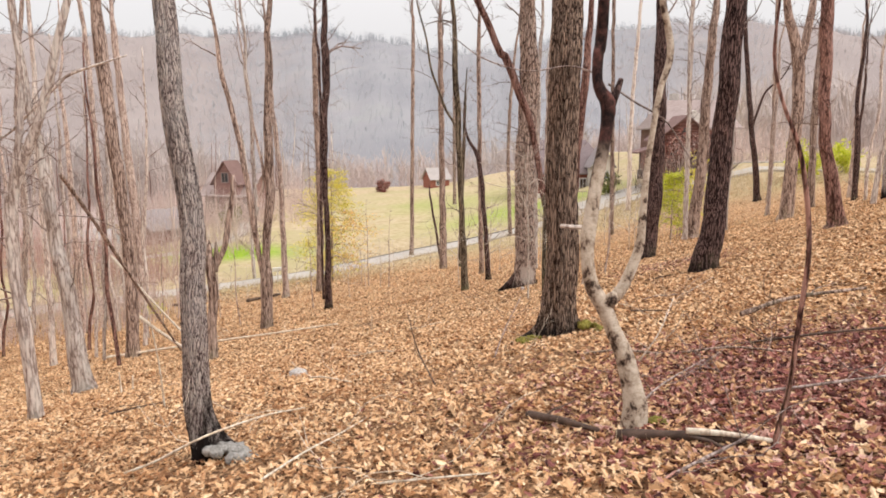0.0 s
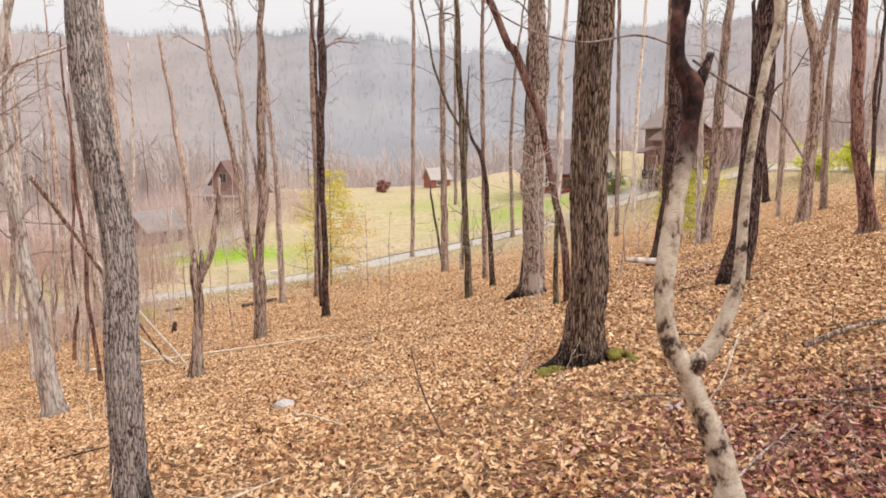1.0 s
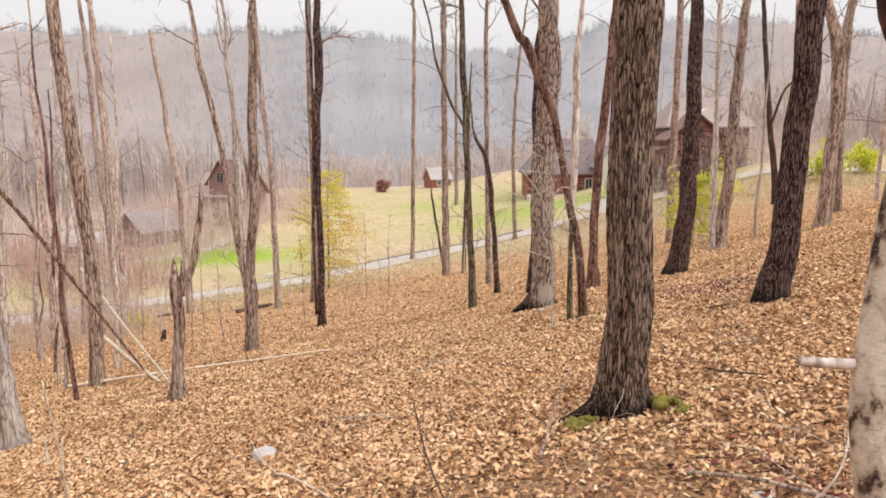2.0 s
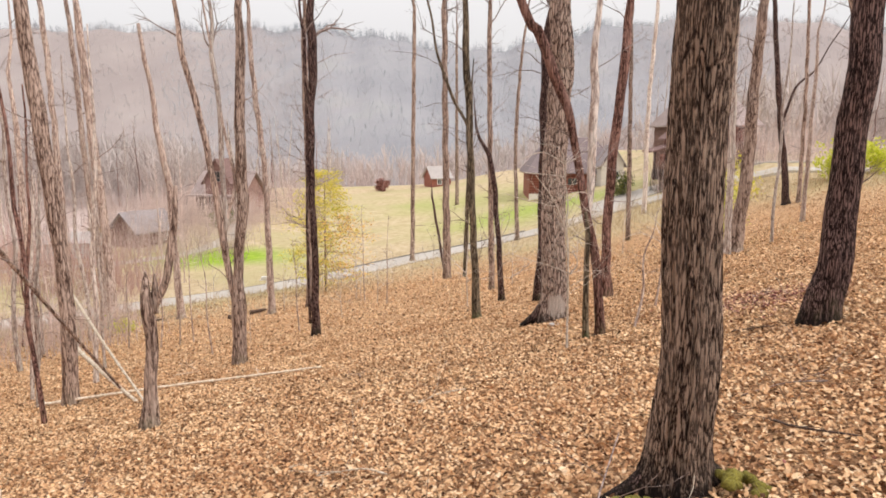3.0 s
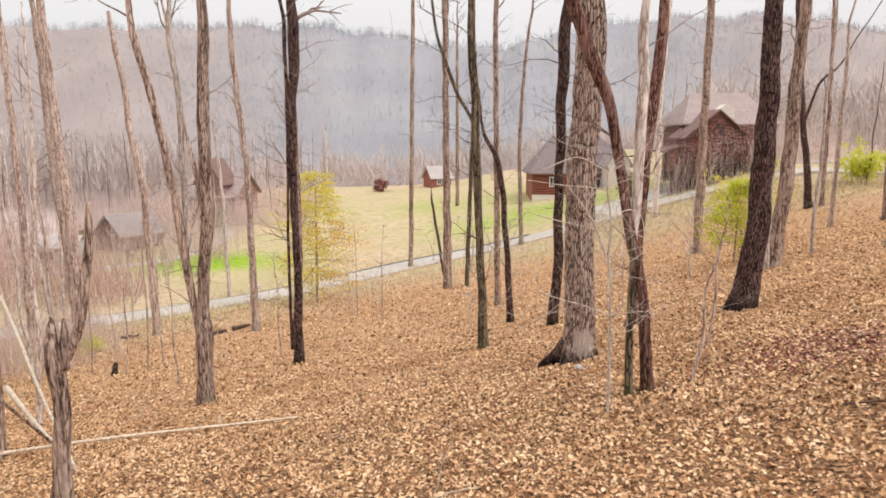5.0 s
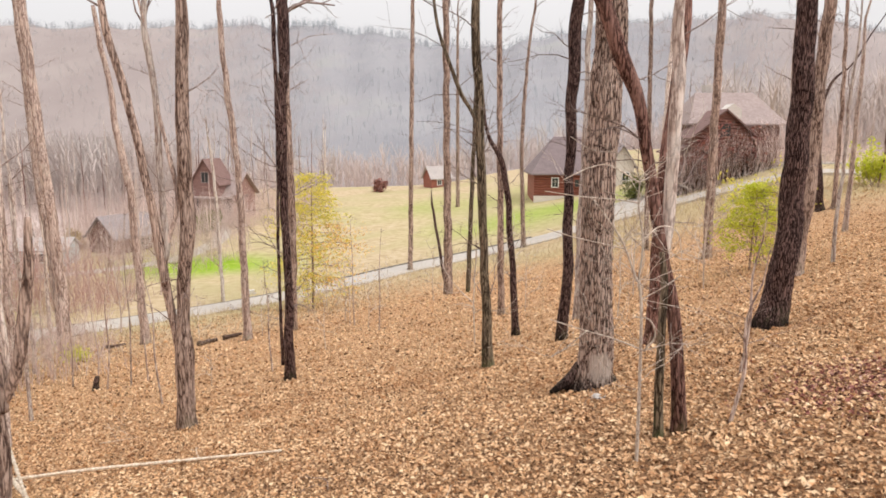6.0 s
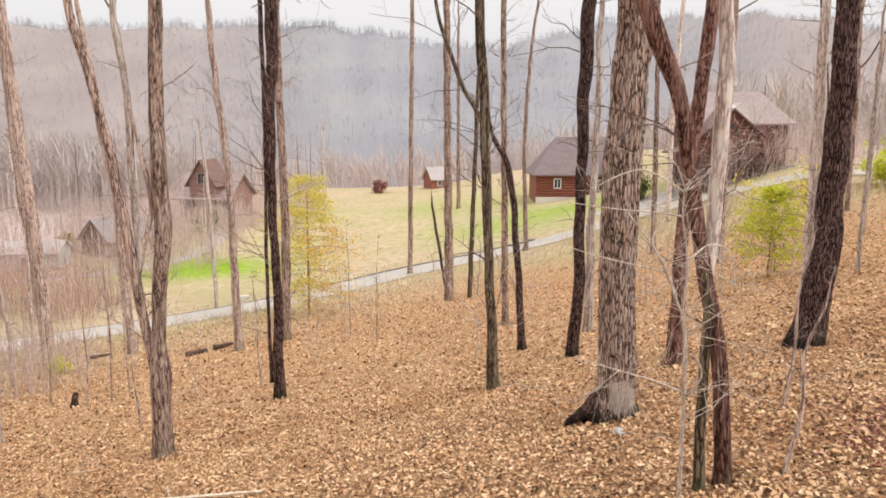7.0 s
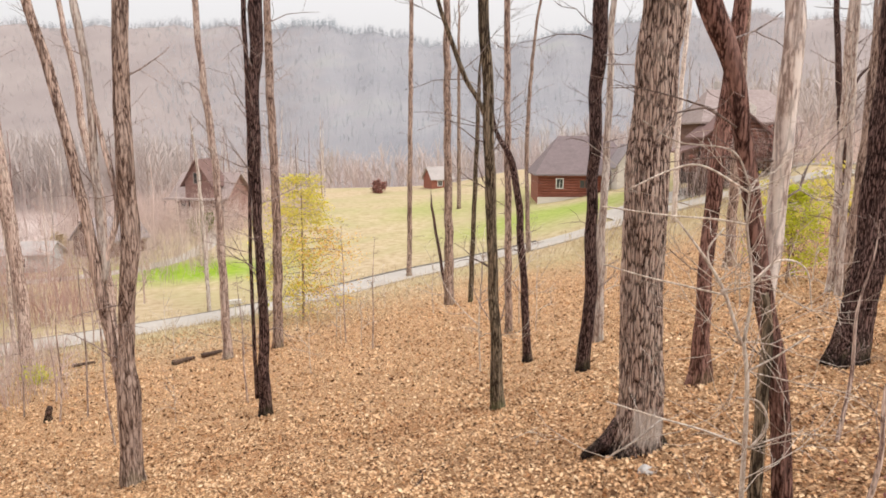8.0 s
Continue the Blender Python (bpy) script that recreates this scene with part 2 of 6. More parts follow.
def leaf_matter(name, stops, rough=0.75, through_light=False, damp=None):
    """Leaves, each of its own tone."""
    m, n, l, b = material(name)
    b.inputs["Roughness"].default_value = rough
    b.inputs["Specular IOR Level"].default_value = 0.25
    g = n.new("ShaderNodeNewGeometry")
    col = ramp(n, l, g.outputs["Random Per Island"], stops)
    spots = noise_of(n, l, coords(n, l, (1, 1, 1)), 45, 3)
    col = mixed(n, l, ramp(n, l, spots, [(0.5, (0, 0, 0)), (0.75, (0.35, 0.35, 0.35))]), col, tuple(c * 0.45 for c in stops[0][1]))
    if damp:
        # heaps of damper leaves, a step wide, and smaller clumps among them
        where = coords(n, l, (1, 1, 1))
        heap = noise_of(n, l, where, 0.45, 5, 0.65)
        clump = noise_of(n, l, where, 4.6, 4, 0.6)
        col = mixed(n, l, ramp(n, l, heap, [(0.47, (0, 0, 0)), (0.66, (0.62, 0.62, 0.62))]), col, damp, "MULTIPLY")
        col = mixed(n, l, ramp(n, l, clump, [(0.52, (0, 0, 0)), (0.66, (0.75, 0.75, 0.75))]), col, tuple(c * 0.85 for c in damp), "MULTIPLY")
    l.new(col, b.inputs["Base Color"])
    if through_light:
        thin = n.new("ShaderNodeBsdfTranslucent")
        l.new(col, thin.inputs["Color"])
        both = n.new("ShaderNodeMixShader")
        both.inputs[0].default_value = 0.6
        l.new(b.outputs[0], both.inputs[1])
        l.new(thin.outputs[0], both.inputs[2])
        l.new(both.outputs[0], n["Material Output"].inputs["Surface"])
    return m


LITTER = leaf_matter("dry_oak_leaves", [(0.0, (0.10, 0.044, 0.023)), (0.18, (0.50, 0.275, 0.14)), (0.48, (0.76, 0.485, 0.268)), (0.8, (0.84, 0.585, 0.352)), (1.0, (0.87, 0.68, 0.465))], damp=(0.70, 0.57, 0.48))
LITTER_FAR = leaf_matter("matted_oak_leaves", [(0.0, (0.09, 0.042, 0.021)), (0.25, (0.50, 0.30, 0.155)), (0.6, (0.83, 0.54, 0.31)), (1.0, (0.94, 0.73, 0.48))], damp=(0.64, 0.51, 0.42))
LEAF_LIME = leaf_matter("spring_lime_leaves", [(0.0, (0.54, 0.60, 0.04)), (0.5, (0.68, 0.71, 0.09)), (1.0, (0.80, 0.78, 0.20))], 0.5, True)
LEAF_GOLD = leaf_matter("yellow_green_catkin_leaves", [(0.0, (0.78, 0.62, 0.14)), (0.5, (0.86, 0.60, 0.20)), (1.0, (0.90, 0.52, 0.24))], 0.6, True)
LEAF_SPRING = leaf_matter("pale_spring_leaves", [(0.0, (0.62, 0.62, 0.08)), (0.5, (0.80, 0.72, 0.14)), (1.0, (0.90, 0.76, 0.26))], 0.6, True)
LEAF_DARK = leaf_matter("evergreen_leaves", [(0.0, (0.05, 0.07, 0.02)), (0.5, (0.12, 0.15, 0.04)), (1.0, (0.28, 0.27, 0.06))], 0.6)
LITTER_RED = leaf_matter("damp_red_brown_leaves", [(0.0, (0.05, 0.018, 0.016)), (0.3, (0.21, 0.072, 0.062)), (0.7, (0.40, 0.16, 0.125)), (1.0, (0.66, 0.43, 0.36))])
STRAW = leaf_matter("dry_straw_grass", [(0.0, (0.40, 0.30, 0.17)), (0.5, (0.56, 0.44, 0.27)), (1.0, (0.70, 0.60, 0.42))], 0.8)


def ground_material():
    m, n, l, b = material("valley_ground")
    b.inputs["Roughness"].default_value = 0.95
    b.inputs["Specular IOR Level"].default_value = 0.1
    v = coords(n, l, (1, 1, 1))
    fine, mid, wide = noise_of(n, l, v, 15, 6, 0.7), noise_of(n, l, v, 1.1, 5), noise_of(n, l, v, 0.09, 4)
    litter = ramp(n, l, fine, [(0.36, (0.10, 0.048, 0.026)), (0.46, (0.36, 0.20, 0.105)), (0.54, (0.57, 0.36, 0.195)), (0.68, (0.74, 0.54, 0.34))])
    litter = mixed(n, l, ramp(n, l, mid, [(0.45, (0, 0, 0)), (0.7, (0.45, 0.45, 0.45))]), litter, (0.54, 0.35, 0.215))
    straw = ramp(n, l, mid, [(0.3, (0.40, 0.305, 0.185)), (0.5, (0.50, 0.395, 0.25)), (0.7, (0.57, 0.47, 0.325))])
    straw = mixed(n, l, ramp(n, l, wide, [(0.45, (0, 0, 0)), (0.62, (0.6, 0.6, 0.6))]), straw, (0.41, 0.37, 0.19))
    green = ramp(n, l, mid, [(0.3, (0.20, 0.34, 0.02)), (0.6, (0.30, 0.42, 0.045)), (0.75, (0.42, 0.44, 0.12))])
    # ground of the far woods, its haze put in as pale pink
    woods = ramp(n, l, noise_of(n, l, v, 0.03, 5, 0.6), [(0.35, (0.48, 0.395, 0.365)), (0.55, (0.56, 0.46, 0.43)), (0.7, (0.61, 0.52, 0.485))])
    masks = {}
    for name in ("grass", "green", "woods", "humus", "ridge", "shoulder"):
        a = n.new("ShaderNodeAttribute")
        a.attribute_name = name
        masks[name] = a.outputs["Fac"]
    soil = ramp(n, l, fine, [(0.37, (0.026, 0.012, 0.007)), (0.50, (0.28, 0.155, 0.083)), (0.66, (0.53, 0.335, 0.188))])
    litter = mixed(n, l, masks["humus"], litter, soil)
    col = mixed(n, l, masks["grass"], litter, straw)
    col = mixed(n, l, masks["green"], col, green)
    # haze over the far ground goes in as beige, then blue-grey colour
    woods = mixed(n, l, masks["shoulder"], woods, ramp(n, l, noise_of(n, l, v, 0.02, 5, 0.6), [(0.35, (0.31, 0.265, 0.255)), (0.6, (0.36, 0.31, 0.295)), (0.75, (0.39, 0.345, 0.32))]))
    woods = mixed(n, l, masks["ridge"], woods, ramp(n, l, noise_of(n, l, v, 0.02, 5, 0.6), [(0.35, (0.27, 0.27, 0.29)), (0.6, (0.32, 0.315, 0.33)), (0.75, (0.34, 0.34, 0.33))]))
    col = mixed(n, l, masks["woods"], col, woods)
    l.new(col, b.inputs["Base Color"])
    bumped(n, l, fine, b, 0.8, 0.05)
    return m


def plain(name, a, b_col, scale, rough=0.8, stretch=(1, 1, 1), bump=0.3, dist=0.01, metal=0.0):
    m, n, l, b = material(name)
    b.inputs["Roughness"].default_value, b.inputs["Metallic"].default_value = rough, metal
    v = coords(n, l, stretch)
    f = noise_of(n, l, v, scale, 5, 0.6)
    w = noise_of(n, l, v, scale * 0.12, 3)
    col = ramp(n, l, f, [(0.32, a), (0.68, b_col)])
    col = mixed(n, l, ramp(n, l, w, [(0.45, (0, 0, 0)), (0.7, (0.3, 0.3, 0.3))]), col, tuple(c * 0.7 for c in a))
    l.new(col, b.inputs["Base Color"])
    bumped(n, l, f, b, bump, dist)
    return m


ROAD_MAT = plain("pale_worn_asphalt", (0.42, 0.385, 0.345), (0.53, 0.49, 0.44), 3.0, 0.9)
KERB_MAT = plain("dark_damp_ditch_edge", (0.08, 0.07, 0.06), (0.2, 0.18, 0.15), 3.0, 0.9)
LOG_RED = plain("red_stained_logs", (0.20, 0.06, 0.04), (0.34, 0.12, 0.08), 4, 0.75, (0.3, 0.3, 3))
CREAM = plain("cream_siding", (0.58, 0.54, 0.49), (0.70, 0.66, 0.61), 3, 0.7, (0.3, 0.3, 3))
BROWN_BOARDS = plain("weathered_brown_boards", (0.11, 0.055, 0.046), (0.22, 0.12, 0.10), 3, 0.85, (0.3, 0.3, 3))
SHINGLE = plain("grey_brown_shingles", (0.24, 0.205, 0.21), (0.37, 0.33, 0.335), 5, 0.9, (1, 1, 3))
LOG_BROWN = plain("red_brown_logs", (0.13, 0.055, 0.042), (0.27, 0.125, 0.098), 4, 0.8, (0.3, 0.3, 3))
SHINGLE_MAUVE = plain("mauve_grey_shingles", (0.17, 0.13, 0.135), (0.28, 0.225, 0.23), 5, 0.9, (1, 1, 3))
SHINGLE_RED = plain("reddish_brown_shingles", (0.16, 0.09, 0.08), (0.27, 0.17, 0.155), 5, 0.9, (1, 1, 3))
LODGE_ROOF = plain("pinkish_taupe_shingles", (0.29, 0.225, 0.215), (0.42, 0.345, 0.325), 3, 0.9, (1, 1, 3))
PINK_BOARDS = plain("faded_reddish_boards", (0.22, 0.12, 0.105), (0.36, 0.225, 0.20), 3, 0.85, (0.3, 0.3, 3))
SHINGLE_PALE = plain("pale_grey_shingles", (0.36, 0.32, 0.31), (0.52, 0.48, 0.46), 5, 0.9, (1, 1, 3))
WHITE_PAINT = plain("white_paint", (0.72, 0.72, 0.72), (0.82, 0.82, 0.8), 5, 0.5)
PALE_BLUE = plain("faded_pale_blue_boards", (0.44, 0.47, 0.50), (0.60, 0.63, 0.66), 4, 0.7, (0.3, 0.3, 3))
DARK_TRIM = plain("dark_porch_wood", (0.035, 0.022, 0.02), (0.08, 0.055, 0.05), 5, 0.8)
STONE = plain("pale_field_stone", (0.36, 0.33, 0.31), (0.6, 0.57, 0.55), 9, 0.9, (1, 1, 1), 0.7, 0.02)
ROT = plain("rotten_dark_wood", (0.05, 0.03, 0.022), (0.15, 0.095, 0.07), 12, 0.9, (0.3, 1, 1), 0.8, 0.02)


MOSS = plain("cushion_moss", (0.10, 0.085, 0.015), (0.36, 0.31, 0.05), 60, 0.95, (1, 1, 1), 0.9, 0.03)
MOSS_GREY = plain("grey_lichen_crust", (0.20, 0.19, 0.175), (0.46, 0.44, 0.41), 26, 0.95, (1, 1, 1), 0.9, 0.03)


def glass():
    m, n, l, b = material("window_glass")
    b.inputs["Base Color"].default_value = (0.05, 0.055, 0.06, 1)
    b.inputs["Roughness"].default_value = 0.08
    return m


GLASS = glass()


# ---- mesh tools ----
def mesh_of(name, verts, faces, mat, shade=True):
    me = bpy.data.meshes.new(name)
    me.from_pydata([tuple(v) for v in verts], [], faces)
    me.materials.append(mat)
    if shade:
        me.polygons.foreach_set("use_smooth", [True] * len(me.polygons))
    me.update()
    return me


def part(name, me, parent=None, label=""):
    ob = new(name, me)
    if parent is not None:
        ob.parent = parent
    return tagged(ob, label)


def tube(line, radii, sides, furrow=0.0, lobes=0.0, seed=0.0, cap=True):
    """A tapered round stem along a line; furrow cuts ridges into it, lobes spreads its foot into roots."""
    line, radii = np.asarray(line, float), np.asarray(radii, float)
    tang = np.gradient(line, axis=0)
    tang /= np.linalg.norm(tang, axis=1)[:, None] + 1e-9
    ref = np.array((0.0, 1.0, 0.0)) if abs(tang[0][1]) < 0.8 else np.array((1.0, 0.0, 0.0))
    side = np.cross(tang, ref)
    side /= np.linalg.norm(side, axis=1)[:, None] + 1e-9
    up = np.cross(side, tang)
    ang = np.arange(sides) * 2 * math.pi / sides
    verts = []
    for p, r, s, u in zip(line, radii, side, up):
        k = np.full(sides, r)
        if furrow:
            for i, a in enumerate(ang):
                q = Vector((math.cos(a) * 9 + seed, math.sin(a) * 9, p[2] * 1.1))
                k[i] += furrow * (0.6 - abs(noise.noise(q * (0.6 + r * 2.2))) * 3.0) + furrow * 0.5 * noise.noise(Vector((math.cos(a) * 26, math.sin(a) * 26 + seed, p[2] * 4)))
        elif r > 0.05:
            for i, a in enumerate(ang):
                k[i] *= 1 + 0.10 * noise.noise(Vector((math.cos(a) * 1.3 + seed, math.sin(a) * 1.3, p[2] * 1.2)))
        if lobes:
            w = math.exp(-max(0.0, p[2]) / 0.28)
            k *= 1 + lobes * w * (0.55 + 0.75 * np.maximum(0, np.sin(ang * 5 + seed)) ** 1.5 + 0.4 * np.maximum(0, np.sin(ang * 3 + seed * 2)))
        for a, q in zip(ang, k):
            verts.append(p + q * (math.cos(a) * s + math.sin(a) * u))
    faces = []
    n = len(line)
    for j in range(n - 1):
        for i in range(sides):
            a, b = j * sides + i, j * sides + (i + 1) % sides
            faces.append((a, b, b + sides, a + sides))
    if cap:
        faces.append(tuple(range((n - 1) * sides, n * sides)))
        faces.append(tuple(reversed(range(sides))))
    return verts, faces


def joined(pieces):
    verts, faces = [], []
    for v, f in pieces:
        o = len(verts)
        verts += list(v)
        faces += [tuple(i + o for i in q) for q in f]
    return verts, faces


def box(x0, y0, z0, x1, y1, z1):
    v = [(x, y, z) for z in (z0, z1) for y in (y0, y1) for x in (x0, x1)]
    return v, [(0, 2, 3, 1), (4, 5, 7, 6), (0, 1, 5, 4), (2, 6, 7, 3), (0, 4, 6, 2), (1, 3, 7, 5)]


def twig(rng, start, way, length, r, forks=3, droop=0.0, sides=3, wander=0.22):
    """A bare twig with side twigs: pieces for joined()."""
    way = np.array(way, float)
    way /= np.linalg.norm(way)
    n = 5 if sides > 3 else 4
    pts = [np.array(start, float)]
    for i in range(n):
        way = way + rng.normal(0, wander, 3) + np.array((0, 0, -droop))
        way /= np.linalg.norm(way)
        pts.append(pts[-1] + way * length / n)
    radii = np.linspace(r, max(0.003, r * 0.3), n + 1)
    out = [tube(pts, radii, sides, cap=False)]
    for k in range(forks):
        i = int(rng.integers(1, n))
        side = (pts[i] - pts[i - 1]) / (length / n) + rng.normal(0, 0.75, 3)
        out += twig(rng, pts[i], side, length * rng.uniform(0.35, 0.6), radii[i] * 0.6, max(0, forks - 2), droop, 3, wander)
    return out


def stem(points, seed, step=0.25, tall=None, tip=0.03, top_lean=0.5):
    """From (height, sideways, radius) rows, with a depth where it leans away, to a smooth line and its radii; above the last row it tapers on to the height tall."""
    rng = np.random.default_rng(seed)
    rows = [(q[1], q[3] if len(q) > 3 else 0.0, q[0], q[2]) for q in points]
    if tall and tall > rows[-1][2] + 0.5:
        x, y, h, r = rows[-1]
        lean = (rows[-1][0] - rows[-2][0]) / max(0.3, rows[-1][2] - rows[-2][2]) * top_lean
        n = 5
        gap = (tall - h) / n
        for i in range(1, n + 1):
            x += max(-0.5, min(0.5, lean)) * gap + rng.normal(0, 0.05) * gap
            y += rng.normal(0, 0.06) * gap
            rows.append((x, y, h + gap * i, r + (tip - r) * (i / n) ** 0.8))
    s = spline(rows, step)
    for q in s:
        sway = min(1.0, max(0.0, q[2] / 1.5)) * min(0.06, q[3] * 0.5)
        q[0] += sway * noise.noise(Vector((seed * 3.1, q[2] * 0.9, 0)))
        q[1] += sway * 2 * noise.noise(Vector((seed * 3.1, q[2] * 0.7, 9)))
    return s[:, :3], np.maximum(0.004, s[:, 3])


def tree(x, y, trunk, limbs=(), mat=None, limb_mat=None, tall=17.0, twigs=5, flare=0.3, sides=14, furrow=0.0, seed=1, label="", crown=8, twig_len=(0.6, 1.9), twig_side=0.0, twig_mat=None, name="tree", low=2.0, step=0.3, tip=0.03, group="woodland trees", fine=1.0):
    """A bare tree: the trunk with its roots, its larger limbs, and a crown of bare branches."""
    rng = np.random.default_rng(seed)
    if crown > 5:
        tall = max(tall, trunk[-1][0] * 1.3)
    ob = new(name)
    ob.location = (x, y, ground(x, y))
    h0, d0, r0 = trunk[0][:3]
    rows = [(-0.35, d0 - 0.02, r0 * 1.05)] + list(trunk)
    if h0 > 0.12:
        rows.insert(1, (0.0, d0 * 0.3, r0 * 1.04))
    line, radii = stem(rows, seed, step, tall=tall, tip=tip)
    v, f = tube(line, radii, sides, furrow, flare, seed * 1.7)
    part("trunk", mesh_of("trunk", v, f, mat), ob)
    lines = [(line, radii)]
    for k, rows in enumerate(limbs):
        end = rows[-1]
        grow = tall * 0.92 if end[0] > 0.42 * tall and end[2] > 0.035 else None
        ll, rr = stem(rows, seed + 7 + k, min(step, 0.25), tall=grow, tip=0.02)
        v, f = tube(ll, rr, max(5, sides // 2), 0, 0, seed + k)
        part("limb", mesh_of("limb", v, f, limb_mat[k] if isinstance(limb_mat, tuple) else limb_mat or mat), ob)
        if ll[-1][2] > 0.6 * tall:
            lines.append((ll, rr))
    pieces = []
    clear = trunk[-1][0]
    for ll, rr in lines:
        top = ll[-1][2]
        for k in range(crown):
            h = rng.uniform(max(0.62 * top, min(clear, 0.93 * top)), 0.99 * top)
            i = int(np.argmin(abs(ll[:, 2] - h)))
            a = rng.uniform(0, 2 * math.pi)
            pieces += twig(rng, ll[i], (math.cos(a), math.sin(a), rng.uniform(0.5, 1.4)), rng.uniform(0.13, 0.24) * tall * (1.25 - h / top), max(0.012, rr[i] * 0.45), 3)
        for k in range(int(twigs * 1.6)):
            h = rng.uniform(low, max(low + 0.5, top * 0.62))
            i = int(np.argmin(abs(ll[:, 2] - h)))
            a = rng.uniform(0, 2 * math.pi)
            pieces += twig(rng, ll[i], (math.cos(a) + twig_side, math.sin(a) * 0.7, rng.uniform(0.1, 0.9)), rng.uniform(*twig_len), fine * max(0.008 + 0.0002 * y, min(0.024, rr[i] * 0.17)), 3)
    if pieces:
        v, f = joined(pieces)
        part("crown", mesh_of("crown", v, f, twig_mat or TWIG), ob)
    return tagged(ob, label or "bare woodland tree with brown bark", "tree", group)


# ---- the ground sheet, the road ----
def warp(lo, hi, n, mid, tight):
    a, b = math.asinh((lo - mid) / tight), math.asinh((hi - mid) / tight)
    return [mid + tight * math.sinh(a + (b - a) * i / (n - 1)) for i in range(n)]


def surface(x, y):
    near = 1 - smooth(20, 60, abs(y - 14) + abs(x) * 0.5)
    return ground(x, y) + near * (0.03 * noise.noise(Vector((x * 0.8, y * 0.8, 0))) + 0.08 * noise.noise(Vector((x * 0.35, y * 0.35, 4))))


def make_ground():
    xs, ys = warp(-1300, 1300, 240, 0, 16), warp(-60, 1500, 260, 14, 22)
    verts, grass, green, woods, humus, ridge, shoulder = [], [], [], [], [], [], []
    for yy in ys:
        for xx in xs:
            z = surface(xx, yy)
            d = road_side(xx, yy) if -80 < xx < 90 and yy < 220 else (60.0 if yy > 60 else -60.0)
            if abs(d) < 2.6:
                z -= 0.10
            verts.append((xx, yy, z))
            n = noise.noise(Vector((xx * 0.12, yy * 0.12, 2)))
            bear = xx / max(yy, 60.0)
            # shoulder and ridge mark where haze colours the ground, by distance
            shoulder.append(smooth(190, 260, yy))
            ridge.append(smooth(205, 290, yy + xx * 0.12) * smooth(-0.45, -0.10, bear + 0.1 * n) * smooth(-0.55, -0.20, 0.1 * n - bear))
            humus.append(1 - smooth(11, 26, math.hypot(xx, yy - 6) + 4 * n))
            grass.append(smooth(-17, -4, d + 4 * n))
            g = 1.3 * math.exp(-(((xx + 26.5) / 7) ** 2 + ((yy - 81.5) / 4.5) ** 2)) + 0.62 * math.exp(-(((xx - 12) / 12) ** 2 + ((yy - 97) / 8) ** 2)) + 0.25 * math.exp(-(((xx - 2) / 18) ** 2 + ((yy - 122) / 12) ** 2))
            green.append(min(1.0, max(0.0, g * 1.25 + 0.25 * n * (g > 0.1))) * (1.0 if d > 1.5 else 0.0))
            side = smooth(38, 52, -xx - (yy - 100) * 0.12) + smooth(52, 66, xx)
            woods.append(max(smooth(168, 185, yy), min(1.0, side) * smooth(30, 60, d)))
    nx = len(xs)
    faces = [(j * nx + i, j * nx + i + 1, (j + 1) * nx + i + 1, (j + 1) * nx + i) for j in range(len(ys) - 1) for i in range(nx - 1)]
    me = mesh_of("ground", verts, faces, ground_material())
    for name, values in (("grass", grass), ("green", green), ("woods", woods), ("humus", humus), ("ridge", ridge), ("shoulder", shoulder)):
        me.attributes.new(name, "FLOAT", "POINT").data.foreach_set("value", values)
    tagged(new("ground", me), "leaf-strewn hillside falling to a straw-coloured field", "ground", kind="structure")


make_ground()


def strip(name, line, a, b, lift, thick, mat, label, cat):
    """A ribbon along a line, from a to b metres across it, with a thickness."""
    t = np.gradient(line, axis=0)
    t /= np.linalg.norm(t, axis=1)[:, None]
    n = np.stack([-t[:, 1], t[:, 0]], 1)
    verts, faces = [], []
    for p, q in zip(line, n):
        mid = ground(*(p + q * (a + b) / 2))
        for off, dz in ((a, 0), (b, 0), (b, -thick), (a, -thick)):
            c = p + q * off
            verts.append((c[0], c[1], mid * 0.5 + ground(*c) * 0.5 + lift + dz))
    for i in range(len(line) - 1):
        for k in range(4):
            faces.append((i * 4 + k, i * 4 + (k + 1) % 4, i * 4 + 4 + (k + 1) % 4, i * 4 + 4 + k))
    return tagged(new(name, mesh_of(name, verts, faces, mat, False)), label, cat, kind="structure")


strip("road", ROAD_LINE, -1.8, 1.6, 0.03, 0.3, ROAD_MAT, "pale grey narrow asphalt lane along the hillside", "road")
strip("ditch_edge", ROAD_LINE[ROAD_LINE[:, 0] < 10], 1.75, 2.15, 0.06, 0.3, KERB_MAT, "dark damp edging along the far side of the lane", "kerb")
strip("driveway", spline([(-56, 72), (-44, 76), (-36, 80), (-31, 85), (-29.5, 93), (-31, 103), (-34, 109.5)], 1.0), -1.1, 1.1, 0.05, 0.2, ROAD_MAT, "pale gravel driveway across a lawn", "driveway")
strip("forecourt", spline([(17, 85.5), (24, 86.2), (32, 85.6), (44, 83)], 1.0), -3.2, 3.0, 0.07, 0.3, ROAD_MAT, "pale concrete forecourt before a house", "driveway")


